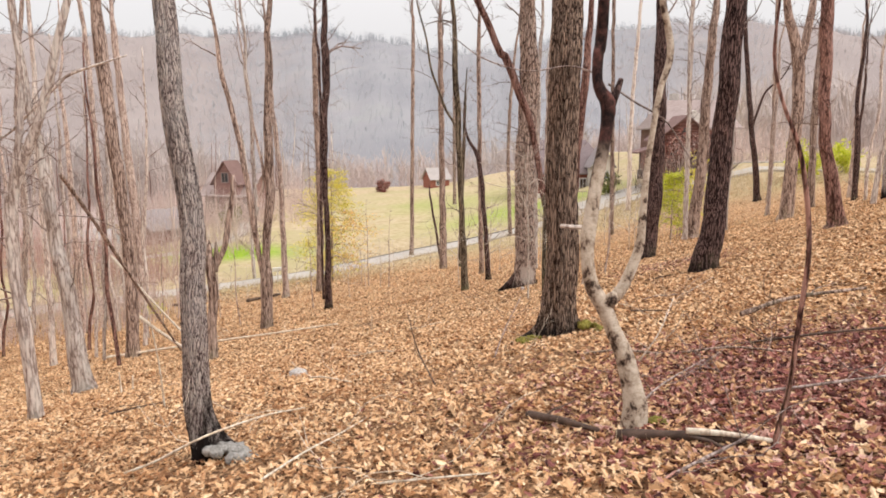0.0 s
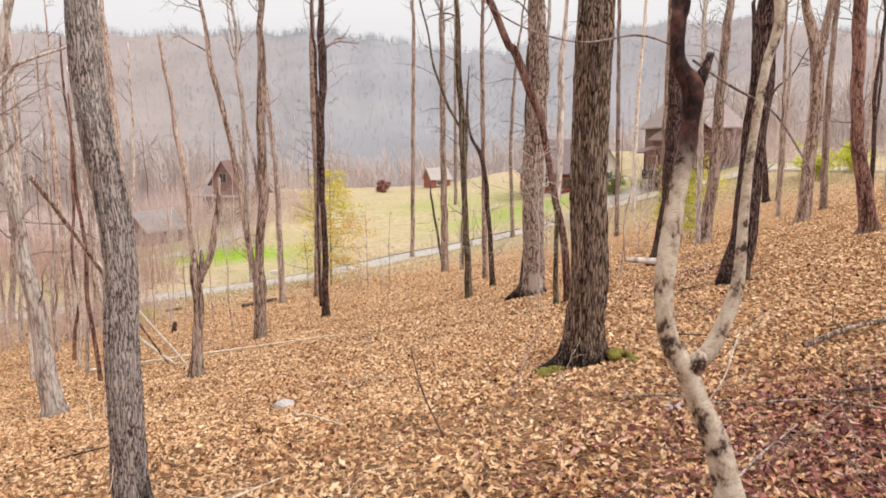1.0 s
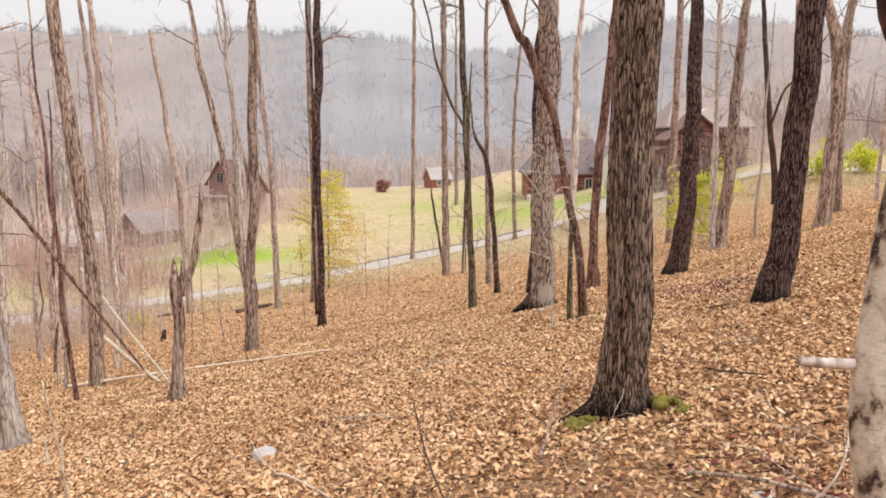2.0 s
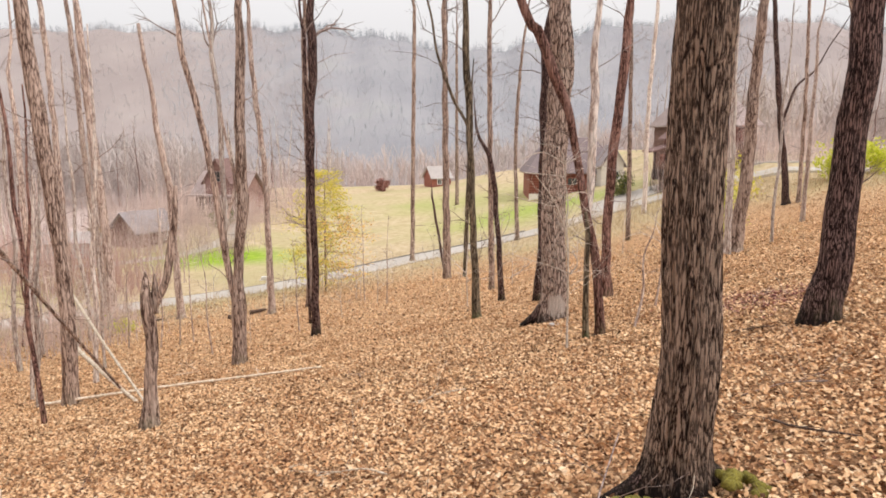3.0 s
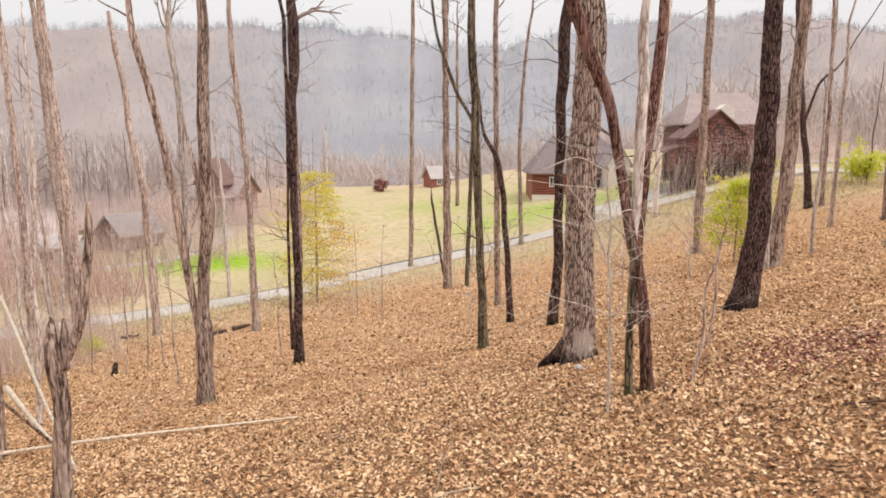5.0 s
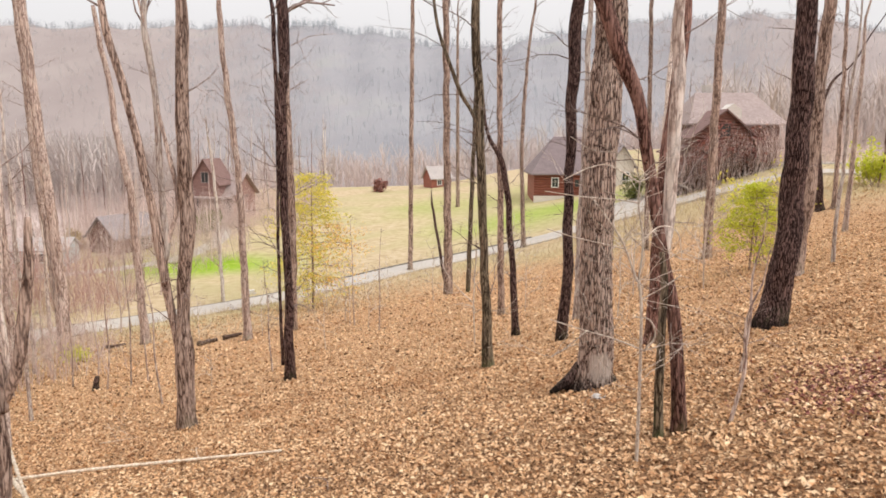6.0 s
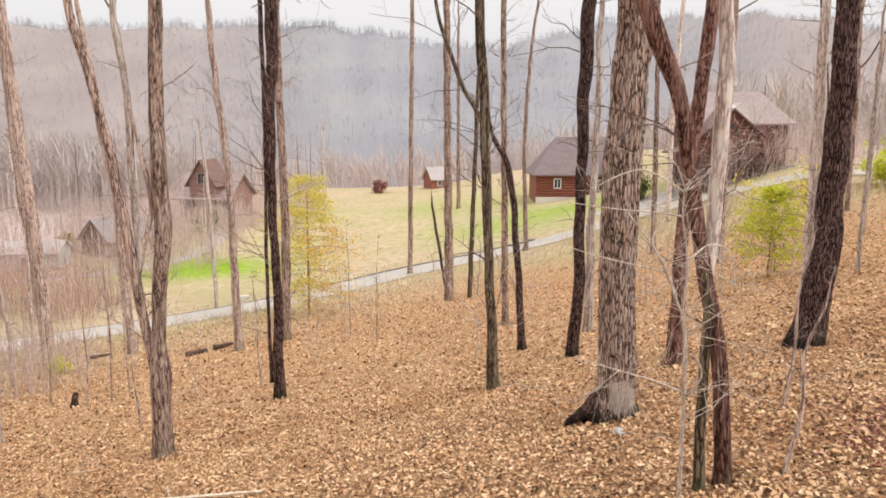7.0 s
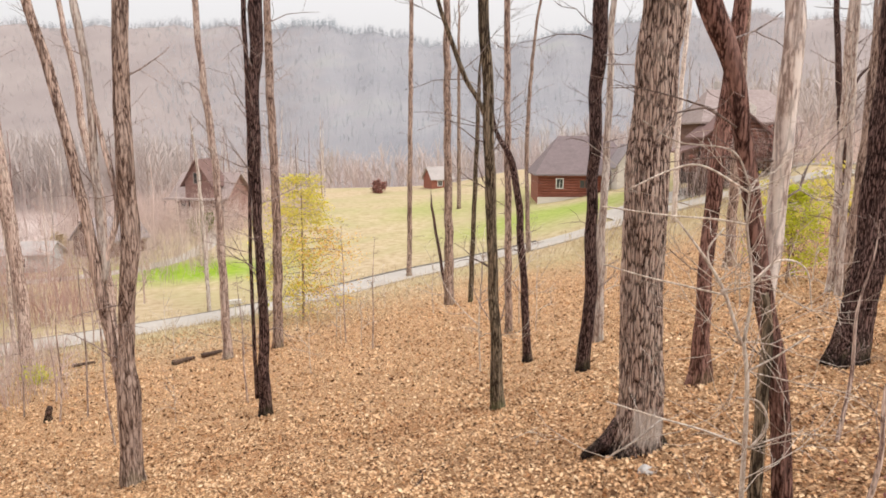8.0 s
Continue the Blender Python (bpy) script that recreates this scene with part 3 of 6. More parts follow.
# ---- trees ----
# near trees along the flight
tree(-2.12, 5.80, [(0.21, -0.06, 0.136), (0.51, -0.12, 0.116), (0.94, -0.12, 0.108), (1.67, -0.09, 0.103), (2.17, -0.09, 0.098), (2.9, -0.16, 0.094), (3.6, -0.2, 0.09), (4.06, -0.22, 0.084)], [[(0.5, -0.11, 0.102), (0.25, -0.05, 0.121), (0.11, 0.11, 0.094), (0.04, 0.27, 0.056), (-0.01, 0.36, 0.024)]], mat=BARK_GREY, tall=15, sides=56, furrow=0.012, step=0.08, flare=0.25, twigs=0, label="grey scaly-barked tree with a mossy bent foot among dry leaves", seed=4)
tree(1.5, 5.03, [(0.15, 0.03, 0.09, 0.02), (0.35, 0.0, 0.077, 0.06), (0.56, -0.05, 0.074, 0.09), (0.76, -0.14, 0.061, 0.13), (0.93, -0.21, 0.065, 0.16), (1.1, -0.31, 0.058, 0.19), (1.31, -0.35, 0.053, 0.22), (1.48, -0.35, 0.058, 0.25), (1.65, -0.33, 0.057, 0.28), (1.89, -0.29, 0.053, 0.32), (2.06, -0.25, 0.052, 0.35), (2.23, -0.21, 0.049, 0.38), (2.39, -0.18, 0.052, 0.41), (2.54, -0.17, 0.062, 0.43), (2.68, -0.25, 0.042, 0.46), (2.92, -0.25, 0.044, 0.5), (3.09, -0.23, 0.047, 0.51)], [[(0.95, -0.19, 0.052, 0.16), (1.07, -0.08, 0.048, 0.18), (1.24, 0.0, 0.044, 0.21), (1.41, 0.06, 0.039, 0.24), (1.62, 0.08, 0.032, 0.27), (1.82, 0.1, 0.029, 0.31), (2.06, 0.13, 0.026, 0.35), (2.34, 0.18, 0.024, 0.4), (2.65, 0.24, 0.026, 0.45), (2.96, 0.32, 0.029, 0.5), (3.5, 0.22, 0.026, 0.5), (4.3, 0.34, 0.020, 0.55), (5.2, 0.4, 0.012, 0.6)], [(2.53, -0.17, 0.045, 0.43), (2.65, -0.11, 0.029, 0.45), (2.73, -0.08, 0.019, 0.46)], [(1.56, -0.34, 0.021, 0.26), (1.56, -0.45, 0.018, 0.27), (1.57, -0.57, 0.015, 0.27)], [(0.95, -0.19, 0.058, 0.16), (1.01, -0.15, 0.052, 0.17), (1.03, -0.12, 0.044, 0.18)], [(2.58, -0.17, 0.008, 0.44), (2.74, -0.25, 0.008, 0.47), (2.79, -0.34, 0.006, 0.47), (2.83, -0.51, 0.006, 0.48), (2.79, -0.83, 0.005, 0.47), (2.89, -1.18, 0.005, 0.49), (3.06, -1.42, 0.003, 0.51)], [(2.69, -0.18, 0.008, 0.46), (2.54, 0.04, 0.008, 0.43), (2.42, 0.25, 0.006, 0.41), (2.27, 0.37, 0.006, 0.39), (2.06, 0.49, 0.005, 0.35)]], mat=BARK_BIRCH, limb_mat=(BIRCH_LIMB, BARK_DARK, BARK_PALE, BIRCH_LIMB, TWIG, TWIG), tall=9, sides=20, step=0.08, flare=0.15, twigs=0, crown=4, tip=0.012, label="crooked pale birch with dark blotches and a broken fork", seed=5)
tree(1.93, 10.92, [(0.17, 0.0, 0.33), (0.44, 0.0, 0.292), (0.84, 0.0, 0.268), (1.28, 0.01, 0.258), (2.09, 0.02, 0.25), (3.67, -0.02, 0.243), (5.18, -0.03, 0.236)], [[(0.29, -0.16, 0.123), (0.07, -0.37, 0.104), (-0.05, -0.61, 0.064), (-0.14, -0.82, 0.03)], [(0.35, 0.17, 0.122), (0.16, 0.38, 0.103), (0.04, 0.6, 0.069), (-0.07, 0.8, 0.03)]], mat=BARK_OAK, limb_mat=BARK_DARK, tall=20, sides=110, furrow=0.02, step=0.07, flare=0.22, twigs=0, label="tall oak with deeply furrowed bark, a blackened foot and mossy roots", seed=6)
tree(6.89, 17.38, [(0.48, 0.04, 0.321), (1.23, 0.18, 0.286), (3.42, 0.3, 0.261), (5.25, 0.32, 0.25), (6.88, 0.42, 0.24)], mat=BARK_DARK, tall=19, sides=64, furrow=0.016, step=0.12, flare=0.18, twigs=2, label="dark-barked oak leaning slightly over the leaf litter", seed=7)
tree(3.10, 25.40, [(0.21, 0.03, 0.425), (1.08, 0.09, 0.383), (2.64, 0.01, 0.357), (4.14, -0.02, 0.358), (5.58, 0.0, 0.351), (6.96, 0.07, 0.336), (7.85, 0.11, 0.34)], [[(0.5, -0.22, 0.2), (0.22, -0.46, 0.15), (0.05, -0.7, 0.10), (-0.12, -0.95, 0.05)], [(0.45, 0.24, 0.18), (0.2, 0.44, 0.14), (0.04, 0.62, 0.08), (-0.1, 0.8, 0.04)]], mat=BARK_OLD, limb_mat=BARK_DARK, tall=24, sides=120, furrow=0.022, step=0.09, flare=0.22, twigs=0, label="broad old oak with furrowed grey-brown bark and a hollowed foot", seed=8)
tree(3.67, 21.30, [(0.47, -0.02, 0.12), (1.47, -0.14, 0.109), (2.29, -0.26, 0.104), (2.95, -0.44, 0.103), (3.65, -0.58, 0.093), (4.76, -0.8, 0.099), (5.48, -0.96, 0.103), (6.2, -1.25, 0.124), (7.46, -1.78, 0.117), (7.38, -1.83, 0.106), (9.05, -2.63, 0.101)], [[(2.5, -0.36, 0.06), (3.01, -0.42, 0.075), (3.59, -0.37, 0.09), (4.28, -0.35, 0.098), (4.95, -0.36, 0.10), (5.77, -0.36, 0.104), (6.22, -0.35, 0.10)]], mat=BARK_RED, limb_mat=BARK_PALE, tall=12, sides=28, step=0.1, flare=0.2, twigs=3, label="leaning brown tree with a bent stem and a paler forked limb", seed=9)
tree(3.29, 21.20, [(-0.02, -0.0, 0.085), (1.31, -0.04, 0.073), (2.61, -0.05, 0.062), (3.18, -0.12, 0.046)], mat=BARK_OLIVE, tall=3.2, sides=10, step=0.1, flare=0.1, twigs=0, crown=2, tip=0.01, name="sapling", label="thin olive-brown stem beside a leaning tree", seed=10)
tree(8.70, 28.44, [(0.58, 0.1, 0.367), (1.84, 0.22, 0.324), (4.11, 0.31, 0.295), (6.63, 0.28, 0.259), (9.05, 0.26, 0.231)], mat=BARK_DARK, tall=22, sides=64, furrow=0.018, step=0.15, flare=0.28, twigs=3, label="dark furrowed oak with spreading roots", seed=11)
tree(5.65, 29.08, [(0.28, 0.01, 0.216), (2.46, -0.0, 0.164), (5.05, 0.09, 0.171), (7.5, 0.31, 0.166), (8.68, 0.41, 0.164)], [[(1.25, 0.02, 0.12), (0.8, 0.14, 0.11), (0.3, 0.22, 0.12), (-0.3, 0.26, 0.13)]], mat=BARK_RED, tall=17, sides=24, flare=0.3, twigs=4, label="reddish-brown tree forked at its foot", seed=12)
tree(3.73, 32.89, [(0.43, 0.03, 0.187), (2.64, 0.15, 0.176), (5.88, 0.1, 0.157), (8.95, 0.13, 0.195), (10.43, 0.15, 0.206)], mat=BARK_DARK, tall=19, sides=28, flare=0.2, twigs=8, twig_len=(0.9, 2.5), label="slender dark-barked tree beside an old oak", seed=13)
tree(1.01, 30.14, [(0.15, -0.0, 0.168), (3.31, -0.15, 0.125), (6.08, -0.26, 0.134), (8.71, -0.4, 0.131), (9.97, -0.49, 0.129)], [[(7.02, -0.27, 0.054), (7.74, -0.59, 0.054), (8.19, -0.86, 0.06), (9.09, -1.22, 0.053), (9.96, -1.53, 0.047)]], mat=BARK_OLIVE, tall=18, sides=28, flare=0.25, twigs=8, twig_len=(0.9, 2.5), label="slender olive-brown tree with a long bent side limb", seed=14)
tree(-5.96, 33.93, [(0.19, 0.01, 0.192), (4.28, 0.05, 0.139), (7.7, -0.02, 0.151), (10.47, 0.1, 0.169), (12.5, 0.22, 0.203)], [[(0.56, -0.24, 0.064), (4.28, -0.26, 0.054), (8.53, -0.15, 0.052), (12.5, -0.14, 0.072)]], mat=BARK_DARK, tall=19, sides=28, flare=0.2, twigs=12, twig_len=(0.9, 2.5), label="dark slender tree with many short twigs", seed=15)
tree(-7.84, 29.01, [(0.17, -0.02, 0.264), (1.12, 0.01, 0.249), (2.25, 0.02, 0.272), (3.09, 0.02, 0.18), (4.18, 0.12, 0.178), (5.38, 0.29, 0.194), (6.29, 0.36, 0.211), (7.18, 0.35, 0.197), (8.18, 0.36, 0.188), (10.0, 0.44, 0.167), (11.11, 0.51, 0.165)], [[(2.18, -0.04, 0.143), (3.02, -0.23, 0.116), (3.91, -0.35, 0.121), (4.71, -0.42, 0.132), (5.38, -0.48, 0.138), (5.96, -0.54, 0.118), (6.74, -0.65, 0.111), (7.31, -0.74, 0.11), (8.43, -0.89, 0.109), (9.64, -1.15, 0.108), (11.11, -1.49, 0.1)], [(4.91, -0.4, 0.088), (5.38, -0.28, 0.088), (6.03, -0.31, 0.087), (6.93, -0.33, 0.086), (8.18, -0.35, 0.085), (9.76, -0.34, 0.084), (11.11, -0.46, 0.076)], [(5.31, -0.26, 0.056), (6.48, 0.08, 0.062), (7.43, 0.03, 0.061), (8.3, -0.11, 0.055), (9.16, -0.27, 0.042)]], mat=BARK_TAN, limb_mat=(BARK_TAN, BARK_PALE, BARK_PINK), tall=19, sides=36, flare=0.15, twigs=3, label="brown tree dividing near its foot into upright stems", seed=16)
tree(-7.16, 19.85, [(0.11, 0.01, 0.21), (0.93, 0.09, 0.15), (2.26, 0.17, 0.142), (2.97, 0.18, 0.141), (3.42, 0.17, 0.09), (3.74, 0.16, 0.022)], [[(2.78, 0.26, 0.102), (3.36, 0.35, 0.067), (3.68, 0.35, 0.022)], [(2.93, 0.32, 0.085), (3.55, 0.62, 0.084), (4.43, 0.77, 0.083), (4.99, 0.89, 0.066), (5.67, 0.97, 0.044)]], mat=BARK_TAN, tall=3.6, sides=24, step=0.08, flare=0.2, twigs=0, crown=0, tip=0.01, name="snag", label="broken grey-brown snag with a splintered top", seed=17)
tree(-12.32, 25.62, [(0.43, -0.01, 0.239), (3.56, 0.14, 0.225), (8.51, -0.14, 0.227), (11.32, -0.37, 0.205), (13.14, -0.4, 0.186)], mat=BARK_TAN, tall=19, sides=28, flare=0.2, twigs=3, label="dark brown tree curving upward on the lower slope", seed=18)
tree(-9.42, 16.78, [(0.19, -0.01, 0.24), (2.32, -0.21, 0.19), (4.37, -0.42, 0.161), (5.93, -0.55, 0.133), (7.85, -0.79, 0.087), (9.82, -0.93, 0.073)], mat=BARK_PALE, tall=14, sides=28, flare=0.4, twigs=10, label="pale grey tree leaning down the slope", seed=19)
tree(-7.42, 11.57, [(0.16, -0.0, 0.12), (1.55, -0.05, 0.114), (3.08, -0.1, 0.107), (4.17, -0.02, 0.105), (5.23, 0.5, 0.078), (6.44, 0.9, 0.068), (7.34, 1.22, 0.059)], [[(4.12, -0.02, 0.07), (5.7, 0.31, 0.052), (6.8, 0.28, 0.042), (7.34, 0.27, 0.042)], [(5.4, 0.29, 0.022), (6.0, 0.95, 0.026), (6.17, 1.2, 0.026), (6.46, 2.13, 0.013)], [(5.44, 0.31, 0.026), (5.21, 0.07, 0.022), (5.02, -0.24, 0.017)]], mat=BARK_PALE, tall=12, sides=20, flare=0.2, twigs=8, label="pale bent tree forking below its crown", seed=20)
tree(2.12, 4.03, [(0.04, 0.0, 0.016), (0.42, 0.06, 0.016), (0.9, 0.09, 0.016), (1.36, 0.11, 0.015), (1.87, 0.02, 0.014), (2.2, -0.12, 0.01), (2.46, -0.19, 0.009), (2.77, -0.18, 0.007)], mat=BARK_RED, tall=3.4, sides=10, step=0.08, flare=0.1, twigs=0, crown=2, tip=0.004, name="sapling", label="thin dark crooked sapling rising from the leaf litter", seed=21)
tree(2.63, 20.18, [(1.03, -0.01, 0.027), (1.8, -0.03, 0.025), (2.51, -0.06, 0.023), (2.89, -0.12, 0.021)], [[(2.86, -0.13, 0.019), (3.39, -0.35, 0.018), (3.71, -0.55, 0.014), (4.07, -0.83, 0.009)], [(2.89, -0.12, 0.019), (3.26, -0.08, 0.017), (3.56, -0.09, 0.015), (4.02, -0.17, 0.013), (4.38, -0.17, 0.01)], [(3.35, -0.35, 0.011), (3.43, -0.7, 0.01), (3.53, -1.13, 0.009), (3.64, -1.49, 0.006)], [(3.47, -0.41, 0.01), (3.76, -0.52, 0.009), (3.99, -0.38, 0.008)], [(1.8, 0.02, 0.013), (1.98, -0.44, 0.012), (2.1, -0.85, 0.01), (2.22, -1.23, 0.008), (2.28, -1.41, 0.005)], [(2.1, -0.85, 0.01), (1.87, -1.11, 0.009), (1.69, -1.37, 0.007)], [(1.78, 0.02, 0.015), (2.02, 0.18, 0.014), (2.27, 0.09, 0.012), (2.32, -0.13, 0.008)], [(4.02, -0.17, 0.013), (4.07, -0.48, 0.01), (4.11, -0.98, 0.009), (4.19, -1.54, 0.006)], [(4.32, -0.17, 0.011), (4.56, -0.61, 0.011), (4.53, -0.89, 0.01), (4.35, -1.28, 0.007)], [(2.59, -0.06, 0.012), (2.74, 0.21, 0.01), (2.95, 0.51, 0.008)], [(3.47, -0.09, 0.011), (3.68, 0.16, 0.01), (3.59, 0.42, 0.009), (3.19, 0.51, 0.006)], [(4.38, -0.17, 0.01), (4.7, -0.36, 0.009), (4.78, -0.86, 0.007), (4.97, -1.19, 0.006)]], mat=TWIG_PALE, tall=2.6, sides=8, step=0.06, flare=0.1, twigs=2, crown=0, low=1.0, twig_len=(0.5, 1.6), twig_mat=TWIG_PALE, fine=0.5, tip=0.02, name="sapling", label="pale twiggy sapling with long wandering side twigs", seed=22)
for sx, sy, h, lean in ((-13.4, 37.2, 9.0, 0.25), (-12.9, 37.7, 7.0, -0.1), (-14.2, 36.8, 6.0, 0.4), (-10.3, 33.0, 5.5, -0.3), (-16.6, 38.5, 5.0, 0.2), (-7.2, 36.2, 4.6, -0.15), (-3.6, 43.5, 5.2, 0.1), (-5.2, 46.0, 6.0, -0.1), (5.9, 24.0, 3.6, 0.25), (4.5, 21.2, 3.0, 0.35)):
    tree(sx, sy, [(0.02, 0, 0.036), (h * 0.3, lean * 0.5, 0.03), (h * 0.6, lean * 0.4, 0.022), (h * 0.8, lean, 0.015)], mat=BARK_PINK, tall=h, sides=7, flare=0.1, twigs=3, crown=3, tip=0.006, name="sapling", label="slim pinkish-grey bare sapling on the slope", low=1.2, twig_len=(0.4, 1.1), fine=0.6, seed=int(140 + sx * 3 + sy), group="slim saplings on the slope")
# trees of the middle distance
tree(14.10, 37.56, [(0.39, 0.02, 0.32), (4.18, 0.29, 0.291), (7.82, 0.35, 0.253), (11.31, 0.48, 0.215)], mat=BARK_TAN, tall=22, sides=18, twigs=10, label="tan-barked leaning tree on the upper slope", seed=24)
tree(13.51, 36.94, [(0.13, -0.01, 0.123), (5.42, -0.13, 0.098), (11.2, -0.36, 0.084)], mat=BARK_PALE, tall=18, sides=10, flare=0.1, twigs=10, label="thin pale stem beside a dark oak", seed=25)
tree(17.57, 55.25, [(0.21, -0.01, 0.31), (3.86, -0.04, 0.288), (9.74, -0.1, 0.265), (17.23, -0.13, 0.241)], mat=BARK_TAN, tall=24, sides=16, twigs=10, label="straight grey-brown tree near the lane", seed=26)
tree(31.00, 66.03, [(0.3, -0.03, 0.31), (3.23, -0.39, 0.285), (8.01, -1.2, 0.238), (17.2, -2.39, 0.19)], [[(7.07, -1.02, 0.13), (10.36, 0.03, 0.108), (11.85, 1.56, 0.064)]], mat=BARK_DARK, tall=24, sides=14, twigs=10, label="dark slim tree near the lane with a raised side limb", seed=27)
tree(18.88, 36.72, [(0.23, 0.01, 0.367), (4.27, 0.14, 0.309), (8.15, 0.07, 0.303), (11.1, -0.75, 0.199)], [[(8.15, 0.07, 0.228), (9.77, 0.34, 0.201), (11.1, 0.55, 0.187)]], mat=BARK_TAN, tall=22, sides=18, twigs=10, label="grey-brown tree forking high above the slope", seed=28)
tree(13.31, 22.40, [(0.3, -0.07, 0.255), (1.98, -0.46, 0.205), (3.69, -0.8, 0.171), (5.36, -0.88, 0.184), (6.99, -0.99, 0.197)], mat=BARK_RED, tall=17, sides=22, flare=0.4, twigs=10, label="reddish bent tree with a flared foot on the upper slope", seed=29)
tree(5.12, 36.88, [(0.1, -0.0, 0.18), (4.14, -0.03, 0.14), (7.03, 0.04, 0.12), (11.58, 0.03, 0.1)], mat=BARK_PALE, tall=21, sides=14, twigs=10, label="pale slim tree behind a dark one", seed=30)
tree(1.47, 57.73, [(0.19, -0.0, 0.171), (7.03, 0.19, 0.15), (13.17, 0.38, 0.13)], mat=BARK_OLIVE, tall=17, sides=8, flare=0.1, twigs=6, crown=5, label="thin olive sapling near the lane", seed=31)
tree(2.46, 35.56, [(0.2, -0.0, 0.145), (3.1, -0.22, 0.117), (6.24, -0.53, 0.114), (7.49, -1.13, 0.073), (8.19, -1.28, 0.048)], mat=BARK_DARK, tall=9.5, sides=14, twigs=2, crown=3, tip=0.01, label="slim dark tree with its top bent aside", seed=32)
tree(2.48, 42.13, [(0.25, -0.0, 0.166), (7.09, -0.18, 0.138), (13.86, -0.31, 0.123)], mat=BARK_TAN, tall=22, sides=12, twigs=10, label="straight pale brown slim tree", seed=33)
tree(8.04, 79.29, [(0.28, -0.01, 0.251), (8.06, -0.36, 0.197), (13.43, -0.32, 0.195), (19.69, 0.06, 0.144), (23.76, 0.59, 0.118)], mat=BARK_TAN, tall=27, sides=10, twigs=10, label="slim bare tree on the near verge of the lane", seed=34)
tree(0.03, 57.41, [(0.39, -0.0, 0.339), (8.99, -0.11, 0.246), (19.43, -0.26, 0.205)], mat=BARK_TAN, tall=25, sides=14, twigs=2, label="straight grey-brown tree at the foot of the slope", seed=35)
tree(-3.62, 76.39, [(0.22, 0.0, 0.242), (12.63, 0.17, 0.211), (25.05, 0.34, 0.181)], mat=BARK_TAN, tall=29, sides=12, twigs=2, label="tall straight slim tree by the lane", seed=36)
tree(2.08, 120.35, [(0.72, -0.0, 0.324), (19.13, -0.13, 0.236), (27.54, -0.18, 0.194)], mat=BARK_TAN, tall=30, sides=8, twigs=10, label="slim bare tree standing in the field", seed=37)
tree(-8.84, 47.03, [(0.3, 0.01, 0.261), (6.28, 0.18, 0.215), (13.13, 0.11, 0.196), (17.03, 0.11, 0.168)], mat=BARK_TAN, tall=22, sides=14, twigs=10, label="straight grey-brown tree at the foot of the slope", seed=38)
tree(-10.93, 45.54, [(0.29, 0.01, 0.225), (3.83, -0.05, 0.196), (8.45, -0.09, 0.168), (12.36, -0.4, 0.164), (14.87, -0.6, 0.139), (16.83, -0.67, 0.137)], mat=BARK_PINK, tall=22, sides=14, twigs=10, label="wavering grey-brown tree at the foot of the slope", seed=39)
tree(-18.44, 64.15, [(0.22, 0.01, 0.157), (8.73, -0.16, 0.134), (12.92, -0.47, 0.094)], mat=BARK_PALE, tall=15, sides=8, flare=0.1, twigs=2, crown=5, label="thin pale stem on the lane verge", seed=40)
tree(-21.11, 46.06, [(0.32, -0.0, 0.33), (5.89, -0.06, 0.268), (10.62, -0.34, 0.262), (14.58, -0.53, 0.231), (18.67, -0.68, 0.201)], mat=BARK_PINK, tall=23, sides=16, twigs=5, label="leaning brown tree beside the lane", seed=41)
tree(-22.89, 48.64, [(0.26, 0.02, 0.224), (5.84, -0.2, 0.188), (10.34, -0.56, 0.169), (16.96, -0.72, 0.15), (20.14, -0.91, 0.133)], mat=BARK_PINK, tall=23, sides=12, twigs=10, label="leaning slim tree beside the lane", seed=42)
tree(-17.47, 47.68, [(0.18, 0.01, 0.25), (5.11, -0.17, 0.199), (8.85, -0.26, 0.211), (11.82, -0.71, 0.179), (14.72, -0.99, 0.147), (16.93, -1.32, 0.131), (18.64, -1.51, 0.101)], mat=BARK_PINK, tall=19, sides=14, twigs=1, crown=0, label="wavy brown tree with a broken bare top", seed=43)
tree(-0.14, 61.34, [(0.29, -0.0, 0.111), (4.24, -0.62, 0.109), (6.87, -1.07, 0.09)], mat=BARK_DARK, tall=8, sides=8, flare=0.1, twigs=2, crown=3, tip=0.01, label="thin leaning stem beneath taller trees", seed=44)
tree(21.01, 75.63, [(0.39, -0.02, 0.259), (10.81, -0.1, 0.225), (18.06, 0.2, 0.194), (22.78, 0.41, 0.165)], mat=BARK_PALE, tall=26, sides=8, twigs=10, label="slim pale bare tree near the forecourt", seed=45)
tree(16.96, 66.80, [(0.57, -0.02, 0.23), (9.27, -0.26, 0.2), (17.35, -0.53, 0.172), (22.57, -0.63, 0.17)], mat=BARK_TAN, tall=24, sides=8, twigs=10, label="slim bare tree on the upper slope", seed=46)
tree(13.91, 38.09, [(0.33, -0.02, 0.161), (4.04, -0.1, 0.129), (10.22, -0.27, 0.126), (13.2, -0.32, 0.111)], mat=BARK_PALE, tall=22, sides=8, twigs=10, label="slim pale bare tree on the upper slope", seed=47)
tree(31.99, 65.73, [(0.27, -0.02, 0.193), (8.14, -0.13, 0.165), (15.21, -0.45, 0.139), (18.16, -0.6, 0.138)], mat=BARK_TAN, tall=22, sides=8, twigs=4, label="slim bare tree on the upper slope", seed=48)
tree(29.38, 53.32, [(0.36, -0.03, 0.28), (7.42, -0.35, 0.235), (12.47, -0.37, 0.193), (15.74, -0.33, 0.191)], mat=BARK_TAN, tall=22, sides=10, twigs=4, label="slim bare tree among the upper woods", seed=49)
